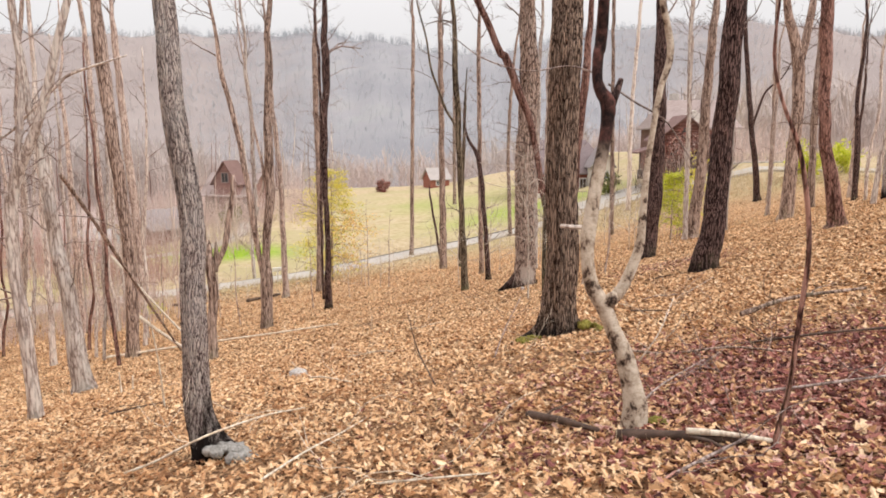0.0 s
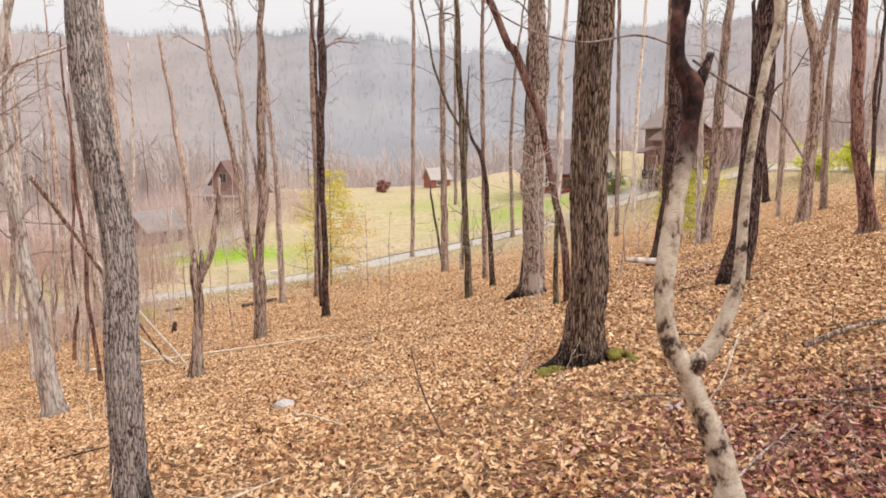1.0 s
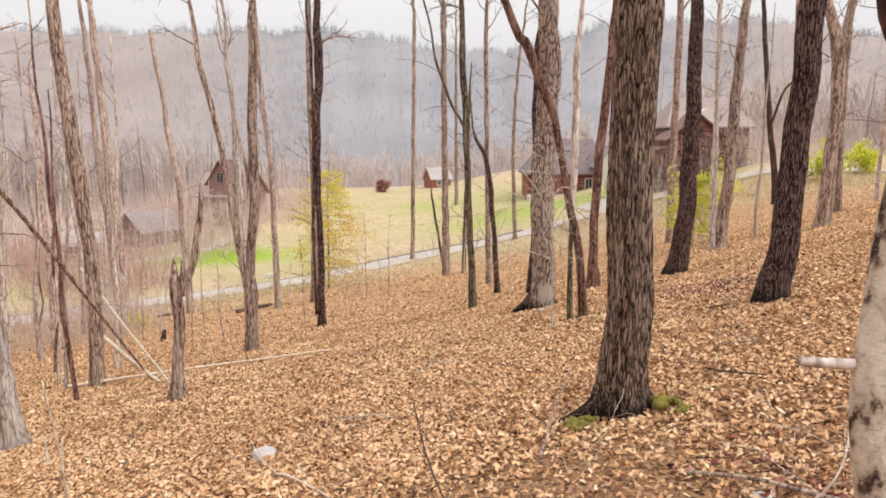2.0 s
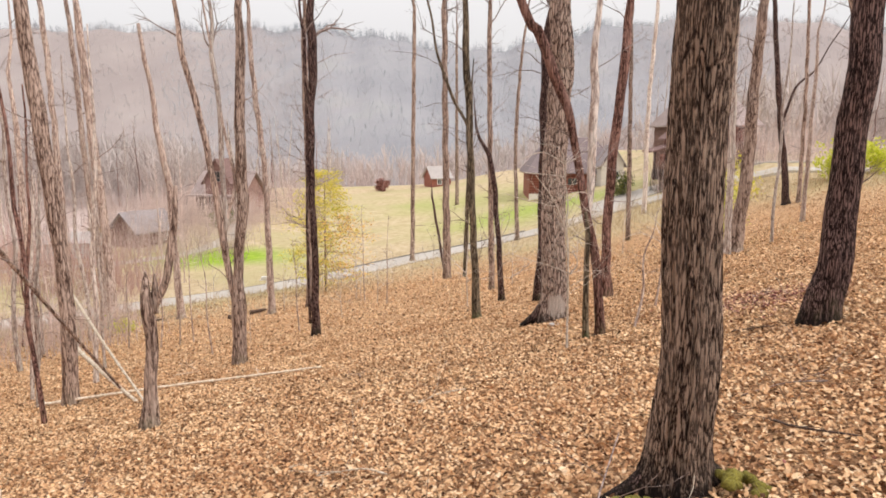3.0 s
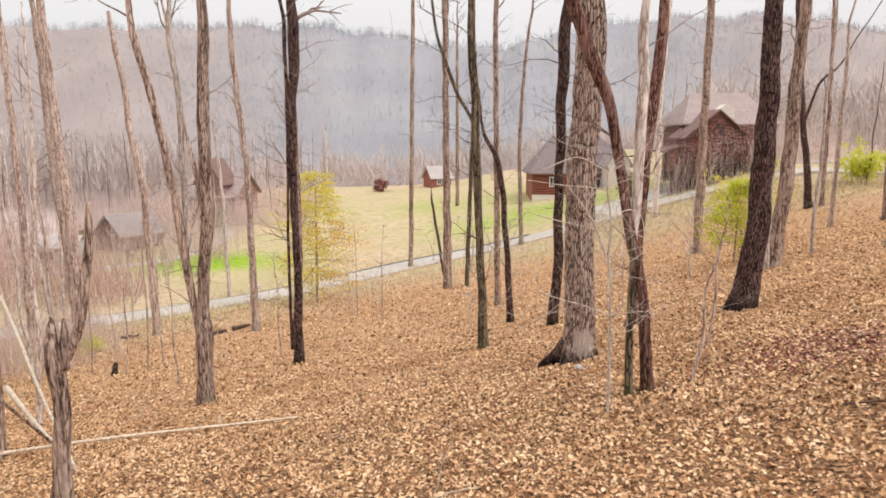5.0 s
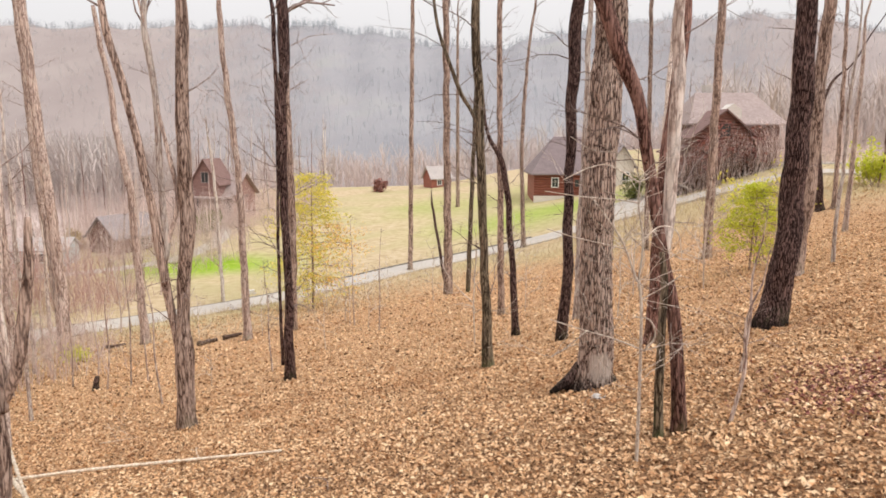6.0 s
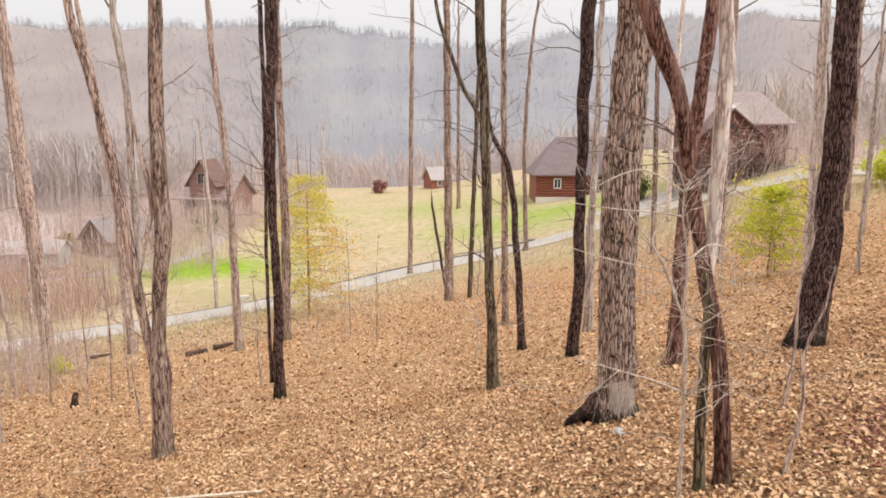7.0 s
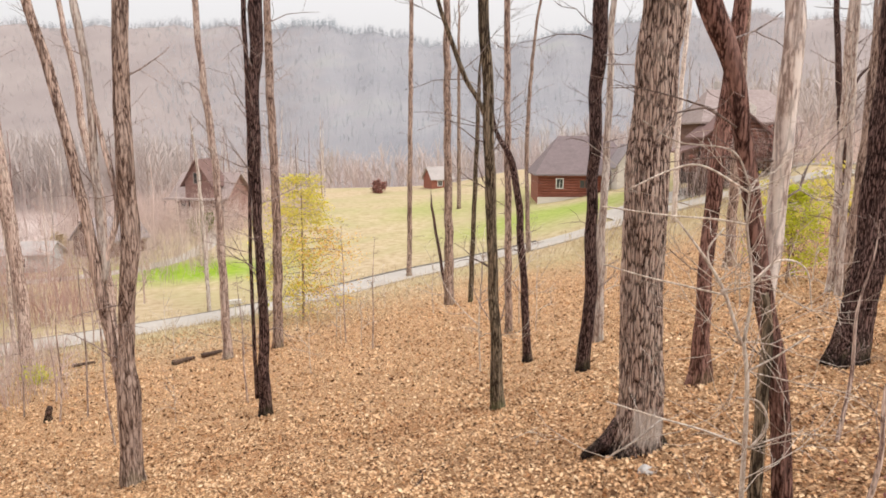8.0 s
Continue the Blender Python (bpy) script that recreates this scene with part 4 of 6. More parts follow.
tree(-16.21, 26.73, [(0.24, 0.02, 0.137), (4.07, 0.14, 0.114), (8.18, 0.19, 0.101), (11.46, 0.33, 0.089), (14.61, 0.37, 0.078)], mat=BARK_PALE, tall=20, sides=8, twigs=5, label="slim pale bare tree on the lower slope", seed=50)
tree(-22.39, 43.33, [(0.31, 0.02, 0.203), (6.38, 0.21, 0.182), (13.61, 0.18, 0.161), (18.44, 0.05, 0.143), (20.47, -0.13, 0.126)], mat=BARK_PINK, tall=20, sides=8, twigs=5, label="slim bare tree on the lower slope", seed=51)
tree(-31.09, 48.09, [(0.43, 0.04, 0.225), (6.73, 0.87, 0.184), (14.76, 1.07, 0.161), (22.37, 2.14, 0.14)], mat=BARK_PINK, tall=18, sides=8, twigs=10, label="slim bare tree on the lower slope", seed=52)


# ---- fallen wood and stones ----
def fallen(name, points, r, mat, label, cat="fallen branch", forks=0, seed=1):
    """A stick or log along (x, y, height over the ground) points."""
    rng = np.random.default_rng(seed)
    o = points[0]
    base = Vector((o[0], o[1], ground(o[0], o[1])))
    pts = [np.array((p[0], p[1], ground(p[0], p[1]) + p[2])) - np.array(base) for p in points]
    line = spline(pts, 0.15)
    n = len(line)
    radii = np.linspace(r, r * 0.55, n) * (1 + 0.12 * np.sin(np.arange(n) * 1.7))
    v, f = tube(line, radii, 10 if r > 0.03 else 6, seed=seed)
    if not forks:
        ob = new(name, mesh_of(name, v, f, mat))
    else:
        ob = new(name)
        part("shaft", mesh_of("shaft", v, f, mat), ob)
    for k in range(forks):
        i = int(rng.integers(n // 4, n - 1))
        for v, f in twig(rng, line[i], (rng.normal(), rng.normal(), 0.35), rng.uniform(0.4, 1.1), r * 0.35, 2):
            part("side_twig", mesh_of("side_twig", v, f, mat), ob)
    ob.location = base
    return tagged(ob, label, cat)


fallen("fallen_pole", [(-13.3, 25.5, 0.2), (-9.36, 25.5, 0.15), (-6.6, 25.1, 0.1), (-4.0, 24.6, 0.06)], 0.05, DEADWOOD, "long bleached pole lying on dry leaves", "log", 1, 4)
fallen("leaning_pole", [(-16.02, 31.9, 4.43), (-13.7, 29.1, 3.1), (-11.4, 26.2, 1.8), (-9.1, 23.45, 0.42), (-8.6, 22.9, 0.0)], 0.06, DEADWOOD, "long bleached dead pole leaning down the slope", "log", 0, 5)
fallen("leaning_pole", [(-10.75, 18.9, 6.2), (-10.62, 20.4, 4.8), (-10.5, 21.9, 3.3), (-10.32, 23.97, 1.22), (-10.22, 25.2, 0.0)], 0.06, BARK_TAN, "brown dead pole propped on the slope", "log", 2, 6)
fallen("leaning_pole", [(-12.9, 27.15, 1.76), (-11.2, 25.6, 0.9), (-9.47, 24.1, 0.03), (-9.2, 23.9, -0.05)], 0.08, DEADWOOD, "tan dead pole leaning beside a snag", "log", 0, 7)
fallen("fallen_branch", [(-2.85, 5.55, 0.02), (-2.5, 5.5, 0.12), (-2.05, 5.42, 0.30), (-1.7, 6.0, 0.32), (-1.5, 6.9, 0.2)], 0.013, DEADWOOD, "pale fallen branch lying across a tree's foot", forks=3, seed=8)
fallen("fallen_branch", [(-1.4, 4.7, 0.02), (-1.15, 5.3, 0.08), (-0.95, 5.9, 0.07), (-0.76, 6.8, 0.03)], 0.011, DEADWOOD, "bleached branch half buried in dry leaves", forks=3, seed=31)
fallen("fallen_branch", [(-2.4, 10.9, 0.03), (-2.0, 10.4, 0.1), (-1.36, 9.5, 0.05)], 0.018, DEADWOOD, "thin bleached branch on the leaf litter", forks=3, seed=32)
fallen("fallen_log", [(1.3, 4.7, 0.04), (1.6, 4.48, 0.06), (1.79, 4.34, 0.06), (2.0, 4.15, 0.05)], 0.045, ROT, "dark rotten log among dry leaves", "log", 1, 9)
fallen("split_log", [(1.7, 4.4, 0.1), (1.9, 4.22, 0.1), (2.14, 4.02, 0.07)], 0.026, DEADWOOD, "pale split piece of a rotten log", "log", 0, 33)
fallen("fallen_log", [(0.78, 5.75, 0.03), (0.98, 5.3, 0.06), (1.2, 4.9, 0.04)], 0.04, ROT, "dark broken log beside a birch", "log", 1, 11)
fallen("fallen_branch", [(1.9, 8.7, 0.03), (2.25, 8.15, 0.10), (2.65, 7.6, 0.06), (3.2, 7.15, 0.11), (3.7, 6.5, 0.04)], 0.020, BARK_TAN, "long brown fallen branch on the leaves", forks=4, seed=10)
fallen("fallen_branch", [(1.7, 5.55, 0.02), (2.0, 5.85, 0.12), (2.57, 6.33, 0.2)], 0.012, TWIG, "thin pale twiggy branch beside a birch", forks=6, seed=12)
fallen("fallen_branch", [(2.3, 7.6, 0.0), (2.5, 7.5, 0.35), (2.78, 7.87, 0.7)], 0.009, TWIG_PALE, "thin pale dead twig standing in the leaves", forks=5, seed=34)
fallen("fallen_branch", [(1.2, 3.6, 0.03), (1.5, 3.75, 0.09), (1.85, 4.0, 0.1), (2.1, 4.3, 0.05)], 0.014, TWIG, "brown forked stick on the leaf litter", forks=4, seed=13)
fallen("fallen_branch", [(-0.5, 4.3, 0.02), (-0.1, 4.15, 0.06), (0.35, 4.2, 0.03)], 0.01, DEADWOOD, "thin bleached stick on the leaf litter", forks=3, seed=35)
fallen("dead_stem", [(-4.55, 10.4, -0.05), (-4.6, 10.4, 0.8), (-4.72, 10.4, 1.7)], 0.018, DEADWOOD, "thin bleached dead stem standing in the leaves", "stick", 0, 36)
fallen("dead_stem", [(-7.2, 14.3, -0.05), (-7.22, 14.3, 0.5)], 0.03, DEADWOOD, "short broken pale stem standing in the leaves", "stick", 0, 37)
fallen("dead_stem", [(-7.0, 14.4, -0.05), (-6.97, 14.4, 0.38)], 0.028, DEADWOOD, "short broken pale stem standing in the leaves", "stick", 0, 38)
fallen("fallen_branch", [(3.2, 7.6, 0.04), (4.1, 7.2, 0.1), (5.2, 7.0, 0.05)], 0.02, ROT, "dark twiggy branch among red-brown leaves", forks=6, seed=14)
fallen("fallen_branch", [(2.6, 5.4, 0.04), (3.3, 5.1, 0.12), (4.0, 5.3, 0.05)], 0.016, TWIG, "twiggy fallen branch among red-brown leaves", forks=6, seed=15)
fallen("fallen_branch", [(4.4, 9.6, 0.06), (5.3, 9.9, 0.12), (6.4, 9.9, 0.06)], 0.04, BARK_TAN, "brown log lying along the upper slope", "log", 2, 16)
fallen("fallen_log", [(-13.6, 45.4, 0.1), (-12.9, 46.3, 0.1)], 0.16, ROT, "dark rotten log piece at the wood's edge", "log", 0, 17)
fallen("fallen_log", [(-12.6, 46.5, 0.1), (-11.7, 47.0, 0.16)], 0.14, ROT, "dark rotten log piece at the wood's edge", "log", 0, 18)
fallen("fallen_log", [(-19.6, 47.2, 0.08), (-18.6, 47.6, 0.1)], 0.12, ROT, "dark rotten log piece beside the lane", "log", 0, 19)
fallen("stump", [(-15.0, 37.4, -0.1), (-15.0, 37.45, 0.25), (-14.95, 37.5, 0.55)], 0.16, BARK_DARK, "small dark broken stump on the slope", "stump", 0, 20)
fallen("fallen_branch", [(-0.1, 8.3, 0.0), (-0.35, 8.9, 0.45), (-0.5, 9.3, 0.95)], 0.012, ROT, "thin dark dead stem standing in the leaves", forks=2, seed=60)
fallen("fallen_branch", [(0.75, 9.6, 0.0), (0.95, 10.0, 0.4), (1.25, 10.5, 0.85)], 0.012, TWIG, "thin dead branch leaning by an oak", forks=3, seed=61)
for k, (sx, sy) in enumerate([(-6.5, 14.0), (-1.0, 13.0), (3.6, 12.5), (-4.8, 19.0), (0.2, 17.6), (5.6, 18.2), (-2.4, 21.5), (1.4, 10.2), (-5.6, 10.4), (4.9, 13.6), (7.8, 22.0), (-0.9, 25.5), (6.0, 24.6), (-10.2, 28.5)]):
    a = k * 2.4
    fallen("fallen_stick", [(sx, sy, 0.03), (sx + 0.5 * math.cos(a), sy + 0.5 * math.sin(a), 0.06), (sx + 1.1 * math.cos(a + 0.3), sy + 1.1 * math.sin(a + 0.3), 0.03)], 0.011 + 0.003 * (k % 3), (TWIG, DEADWOOD, ROT)[k % 3], ("brown twiggy stick on dry leaves", "bleached thin stick on dry leaves", "dark rotten stick on dry leaves")[k % 3], "stick", 3, 40 + k)


def stone(x, y, r, seed, label):
    bm = bmesh.new()
    bmesh.ops.create_icosphere(bm, subdivisions=3, radius=r)
    for v in bm.verts:
        n = v.co.normalized()
        v.co *= 1 + 0.3 * noise.noise(n * 1.6 + Vector((seed, 0, 0))) + 0.08 * noise.noise(n * 5 + Vector((0, seed, 0)))
        v.co.z *= 0.6
    me = bpy.data.meshes.new("stone")
    bm.to_mesh(me)
    bm.free()
    me.materials.append(STONE)
    me.polygons.foreach_set("use_smooth", [True] * len(me.polygons))
    ob = new("stone", me)
    ob.location = (x, y, ground(x, y) + r * 0.2)
    tagged(ob, label, "stone")


stone(-2.7, 11.9, 0.17, 1.0, "pale grey stone half sunk in leaves")
stone(3.0, 24.2, 0.17, 2.0, "pale stone at an old oak's foot")
stone(2.2, 7.9, 0.09, 5.0, "small grey stone in the leaves")


# ---- bushes ----
def leaves(rng, centres, size, flat=0.4, lobed=False, simple=False):
    """Small folded leaves round the given points, as one mesh of many; lobed: with an oak leaf's outline."""
    c = np.asarray(centres)
    n = len(c)
    a = rng.uniform(0, 2 * math.pi, n)
    u = np.stack([np.cos(a), np.sin(a), rng.normal(0, flat, n)], 1)
    u /= np.linalg.norm(u, axis=1)[:, None]
    w = np.cross(np.stack([rng.normal(0, flat, n), rng.normal(0, flat, n), np.ones(n)], 1), u)
    w /= np.linalg.norm(w, axis=1)[:, None]
    nrm = np.cross(u, w)
    s = (size * np.exp(rng.normal(0, 0.28, n)))[:, None]
    curl, bend = rng.uniform(0.0, 0.42, n)[:, None], rng.normal(0, 0.24, n)[:, None]
    outline = [(-0.55, 0.0), (-0.2, 0.38), (0.25, 0.36), (0.55, 0.0)]
    if lobed:
        outline = [(-0.6, 0.02), (-0.3, 0.24), (-0.14, 0.13), (0.08, 0.38), (0.26, 0.2), (0.56, 0.0)]
    if simple:
        outline = [(-0.55, 0.0), (0.05, 0.42), (0.55, 0.0)]
    k = len(outline)
    rows = []
    for side in (1, -1):
        for x, y in outline:
            rows.append(c + s * (x * u + side * y * w * 0.82 + (curl * y * 2 + bend * x * x * 2) * nrm))
    v = np.stack(rows, 1).reshape(-1, 3)
    o = np.arange(n)[:, None] * (2 * k)
    right = np.arange(k)
    left = np.concatenate([[0, k - 1], np.arange(k - 2, 0, -1) + k])
    return v, np.concatenate([o + right, o + left])


def leaf_mesh(name, v, f, mat):
    me = bpy.data.meshes.new(name)
    me.from_pydata(v.tolist(), [], f.tolist())
    me.materials.append(mat)
    return me


def bush(x, y, width, height, n, size, mat, seed, label, stems=8, low=0.25, name="bush", clump=0.22):
    rng = np.random.default_rng(seed)
    ob = new(name)
    ob.location = (x, y, ground(x, y))
    pieces, tips = [], []
    for k in range(stems):
        a = k * 2.4
        lean = rng.uniform(0.1, 0.55) * width / height
        p = twig(rng, (0.1 * math.cos(a), 0.1 * math.sin(a), -0.1), (lean * math.cos(a), lean * math.sin(a), 1), height * rng.uniform(0.7, 1.05), 0.012 + height * 0.003, 5, wander=0.14)
        pieces += p
        for v, f in p:
            tips += [q for q in v if q[2] > low * height and rng.random() < 0.5]
    v, f = joined(pieces)
    part("stem_clump", mesh_of("stem_clump", v, f, TWIG), ob)
    tips = np.array(tips)
    c = tips[rng.integers(0, len(tips), n)] + rng.normal(0, clump, (n, 3))
    v, f = leaves(rng, c, size, 1.1)
    part("foliage", leaf_mesh("foliage", v, f, mat), ob)
    return tagged(ob, label, "bush")


def spray_tree(x, y, tall, reach, boughs, n, size, mats, seed, label, low=0.12, split=0.62):
    """A young tree in flat, layered sprays: level boughs that carry side twigs and new leaves; the outer sprays on one side turn gold."""
    rng = np.random.default_rng(seed)
    ob = new("young_tree")
    ob.location = (x, y, ground(x, y))
    line, radii = stem([(-0.2, 0, 0.02 + tall * 0.008), (tall * 0.5, 0.05, 0.015 + tall * 0.005), (tall * 0.98, 0.1, 0.01)], seed, 0.4)
    v, f = tube(line, radii, 8, seed=seed)
    part("trunk", mesh_of("trunk", v, f, BARK_TAN), ob)
    twigs, tips = [], [[], []]
    for k in range(boughs):
        t = low + (1 - low) * ((k + rng.random()) / boughs)
        a = k * 2.4 + rng.normal(0, 0.3)
        long = reach * (1 - 0.75 * abs(t - 0.42) ** 1.2 / 0.5) * rng.uniform(0.6, 1.1)
        i = int(np.argmin(abs(line[:, 2] - t * tall)))
        way = np.array((math.cos(a), math.sin(a), rng.uniform(-0.05, 0.25)))
        p = twig(rng, line[i], way, max(0.4, long), 0.010 + 0.004 * long, 5, 0.01, 4, 0.10)
        twigs += p
        for pv, pf in p:
            for q in pv[4:]:
                out = math.hypot(q[0], q[1]) / reach
                gold = q[0] / reach + 0.35 * rng.normal() > split and q[2] < tall * 0.66
                if out > 0.08:
                    tips[1 if gold else 0].append(q)
    v, f = joined(twigs)
    part("branchwork", mesh_of("branchwork", v, f, TWIG), ob)
    whole = len(tips[0]) + len(tips[1])
    for group, mat in zip(tips, mats):
        if not group:
            continue
        group = np.array(group)
        m = int(n * len(group) / whole)
        c = group[rng.integers(0, len(group), m)] + rng.normal(0, 1, (m, 3)) * np.array((0.17, 0.17, 0.07)) * max(1.0, tall / 6)
        v, f = leaves(rng, c, size, 0.7)
        part("foliage", leaf_mesh("foliage", v, f, mat), ob)
    return tagged(ob, label, "tree")


spray_tree(-9.5, 56.5, 9.4, 3.7, 50, 9000, 0.11, (LEAF_SPRING, LEAF_GOLD), 21, "young tree hazy with layered yellow-green and orange-gold spring leaves", 0.12, 0.24)
spray_tree(14.6, 42.6, 4.3, 2.0, 30, 5200, 0.095, (LEAF_LIME, LEAF_LIME), 23, "bright lime-green young tree in new leaf", 0.2)
bush(15.8, 44.5, 1.4, 5.0, 1000, 0.12, LEAF_SPRING, 24, "light green young tree in new leaf", 4, 0.5, "young_tree", 0.2)
bush(37.5, 70.0, 3.5, 3.2, 1400, 0.22, LEAF_LIME, 25, "yellow-green shrub beside the forecourt", 9, 0.1)
bush(42.5, 72.0, 4.0, 3.0, 1400, 0.22, LEAF_LIME, 26, "yellow-green shrub beside the lane", 9, 0.1)
bush(22.0, 88.5, 2.5, 2.6, 1500, 0.16, LEAF_DARK, 27, "dark evergreen shrub before a brown house", 9, 0.05)
bush(28.6, 84.2, 3.6, 5.6, 2200, 0.2, LITTER_RED, 35, "tangled shrub with clinging red-brown leaves before a house", 9, 0.1)
bush(32.2, 84.0, 3.2, 4.6, 1500, 0.2, LITTER_RED, 36, "shrub with clinging red-brown leaves before a house", 9, 0.1)
bush(30.5, 87.0, 3.0, 3.0, 1500, 0.16, LEAF_DARK, 28, "dark evergreen shrub before a brown house", 9, 0.05)
bush(33.5, 92.0, 3.0, 5.0, 1500, 0.2, LEAF_DARK, 29, "tall evergreen shrub beside a brown house", 9, 0.05)
bush(-13.7, 152.0, 5.0, 2.5, 1800, 0.25, LITTER_RED, 30, "rounded brown shrub on the field's crest", 10, 0.0)
bush(-19.8, 44.6, 0.8, 0.8, 500, 0.1, LEAF_LIME, 31, "low green shrub at a tree's foot", 5, 0.05)
bush(-33.0, 104.0, 4.0, 3.0, 1400, 0.25, LEAF_DARK, 32, "low olive shrub beside a lawn", 9, 0.0)
bush(-46.0, 93.0, 4.0, 2.4, 900, 0.22, STRAW, 33, "straw-yellow shrub beside a driveway", 9, 0.0)


# ---- houses ----
def gable(w, d, z0, h, over, thick=0.18):
    """A pitched roof of two thick slopes, its ridge along x."""
    a, b = w / 2 + over, d / 2 + over
    drop = h * over / (d / 2)
    out = []
    for s in (-1, 1):
        v = [(-a, s * b, z0 - drop), (a, s * b, z0 - drop), (a, 0, z0 + h), (-a, 0, z0 + h)]
        v += [(p[0], p[1], p[2] + thick) for p in v]
        out.append((v, [(0, 1, 2, 3), (4, 7, 6, 5), (0, 4, 5, 1), (1, 5, 6, 2), (2, 6, 7, 3), (3, 7, 4, 0)]))
    return joined(out)


def walls(w, d, h, rise):
    """A house body with a gable at each end of its ridge."""
    x, y = w / 2, d / 2
    v = [(-x, -y, -1.2), (x, -y, -1.2), (x, y, -1.2), (-x, y, -1.2), (-x, -y, h), (x, -y, h), (x, y, h), (-x, y, h), (-x, 0, h + rise), (x, 0, h + rise)]
    f = [(3, 2, 1, 0), (0, 1, 5, 4), (2, 3, 7, 6), (1, 2, 6, 9, 5), (3, 0, 4, 8, 7), (4, 5, 9, 8), (6, 7, 8, 9)]
    return v, f


def opening(ob, x, y, z, w, h, name="window", turn=0.0, frame_mat=None):
    """A framed window or door set on the wall at (x, y, z), facing -y before turning."""
    o = new(name)
    o.parent = ob
    o.matrix_local = pose(x, y, z, 0, 0, turn)
    t = 0.12
    pieces = [box(-w / 2 - t, -0.08, -t, -w / 2, 0.05, h + t), box(w / 2, -0.08, -t, w / 2 + t, 0.05, h + t), box(-w / 2, -0.08, h, w / 2, 0.05, h + t), box(-w / 2, -0.1, -t, w / 2, 0.05, 0), box(-0.03, -0.06, 0, 0.03, 0.04, h)]
    v, f = joined(pieces)
    part("frame", mesh_of("frame", v, f, frame_mat or WHITE_PAINT, False), o)
    v, f = box(-w / 2, -0.035, 0, w / 2, 0.02, h)
    part("pane" if name == "window" else "door_leaf", mesh_of("pane", v, f, GLASS if name == "window" else DARK_TRIM, False), o)


def house(x, y, turn, w, d, h, rise, wall_mat, roof_mat, label, name="house", over=0.5):
    ob = new(name)
    ob.matrix_world = pose(x, y, ground(x, y), 0, 0, turn)
    v, f = walls(w, d, h, rise)
    part("wall", mesh_of("wall", v, f, wall_mat, False), ob)
    v, f = gable(w, d, h, rise, over)
    part("roof", mesh_of("roof", v, f, roof_mat, False), ob)
    return tagged(ob, label, "house")


def hip_roof(w, d, z0, h, over, inset, thick=0.2):
    """A thick roof whose short sides slope as well."""
    a, b, r = w / 2 + over, d / 2 + over, w / 2 - inset
    low = [(-a, -b, z0 - 0.2), (a, -b, z0 - 0.2), (a, b, z0 - 0.2), (-a, b, z0 - 0.2), (-r, 0, z0 + h), (r, 0, z0 + h)]
    v = low + [(p[0], p[1], p[2] + thick) for p in low]
    f = [(6, 7, 11, 10), (7, 8, 11), (8, 9, 10, 11), (9, 6, 10), (4, 5, 1, 0), (5, 2, 1), (5, 4, 3, 2), (4, 0, 3)]
    f += [(k, (k + 1) % 4, 6 + (k + 1) % 4, 6 + k) for k in range(4)]
    return v, f


cabin = new("cabin")
cabin.matrix_world = pose(21.0, 118.0, ground(21.0, 118.0))
tagged(cabin, "red log cabin under a broad grey shingle roof", "house")
v, f = box(-7.25, -4.5, -3.5, 7.25, 4.5, 3.0)
part("wall", mesh_of("wall", v, f, LOG_RED, False), cabin)
v, f = hip_roof(14.5, 9.0, 3.1, 5.4, 0.7, 3.4)
part("roof", mesh_of("roof", v, f, SHINGLE_MAUVE, False), cabin)
for k in range(8):
    v, f = tube([(-7.4, -4.5, -0.1 + k * 0.41), (7.4, -4.5, -0.1 + k * 0.41)], [0.2, 0.2], 8)
    part("wall_log", mesh_of("wall_log", v, f, LOG_RED), cabin)
v, f = box(-7.4, -4.75, -3.5, 7.4, -4.4, -0.3)
part("foundation", mesh_of("foundation", v, f, CREAM, False), cabin, "pale stone foundation")
opening(cabin, -4.2, -4.75, 1.1, 0.9, 1.3)
opening(cabin, -0.5, -4.75, 1.1, 1.4, 1.1, "window", 0.0, LOG_RED)
opening(cabin, 2.6, -4.75, 0.1, 1.0, 2.1, "door")
wing = house(26.0, 112.0, 90, 5.0, 3.4, 3.2, 2.6, CREAM, SHINGLE, "cream-gabled wing of a log cabin", "garage", 0.45)
opening(wing, -2.52, -0.5, 0.8, 0.9, 1.1, "window", -90)
lodge = new("house")
lodge.matrix_world = pose(33.0, 92.0, ground(33.0, 92.0))
tagged(lodge, "tall brown board house with a taupe shingle roof", "house")
v, f = box(-5.0, -4.0, -1.2, 5.0, 4.0, 5.3)
part("wall", mesh_of("wall", v, f, BROWN_BOARDS, False), lodge)
v, f = hip_roof(10.0, 8.0, 5.3, 3.5, 0.6, 1.6)
part("roof", mesh_of("roof", v, f, LODGE_ROOF, False), lodge)
v, f = walls(4.5, 6.6, 3.9, 2.7)
part("front_gable", mesh_of("front_gable", [(q[1] - 2.9, q[0] - 5.6, q[2]) for q in v], [tuple(reversed(q)) for q in f], LOG_BROWN, False), lodge)
v, f = gable(4.5, 6.6, 3.9, 2.7, 0.5)
part("gable_roof", mesh_of("gable_roof", [(q[1] - 2.9, q[0] - 5.6, q[2]) for q in v], [tuple(reversed(q)) for q in f], SHINGLE_RED, False), lodge)
for k in range(18):
    z = -0.6 + k * 0.36
    half = 3.4 if z < 3.9 else 3.3 * (1 - (z - 3.9) / 2.7)
    if half > 0.3:
        v, f = tube([(-2.9 - half, -7.86, z), (-2.9 + half, -7.86, z)], [0.19, 0.19], 8)
        part("wall_log", mesh_of("wall_log", v, f, LOG_BROWN), lodge)
for wx in (-4.6, -1.9):
    opening(lodge, wx, -8.08, 1.0, 1.1, 1.3, "window", 0.0, DARK_TRIM)
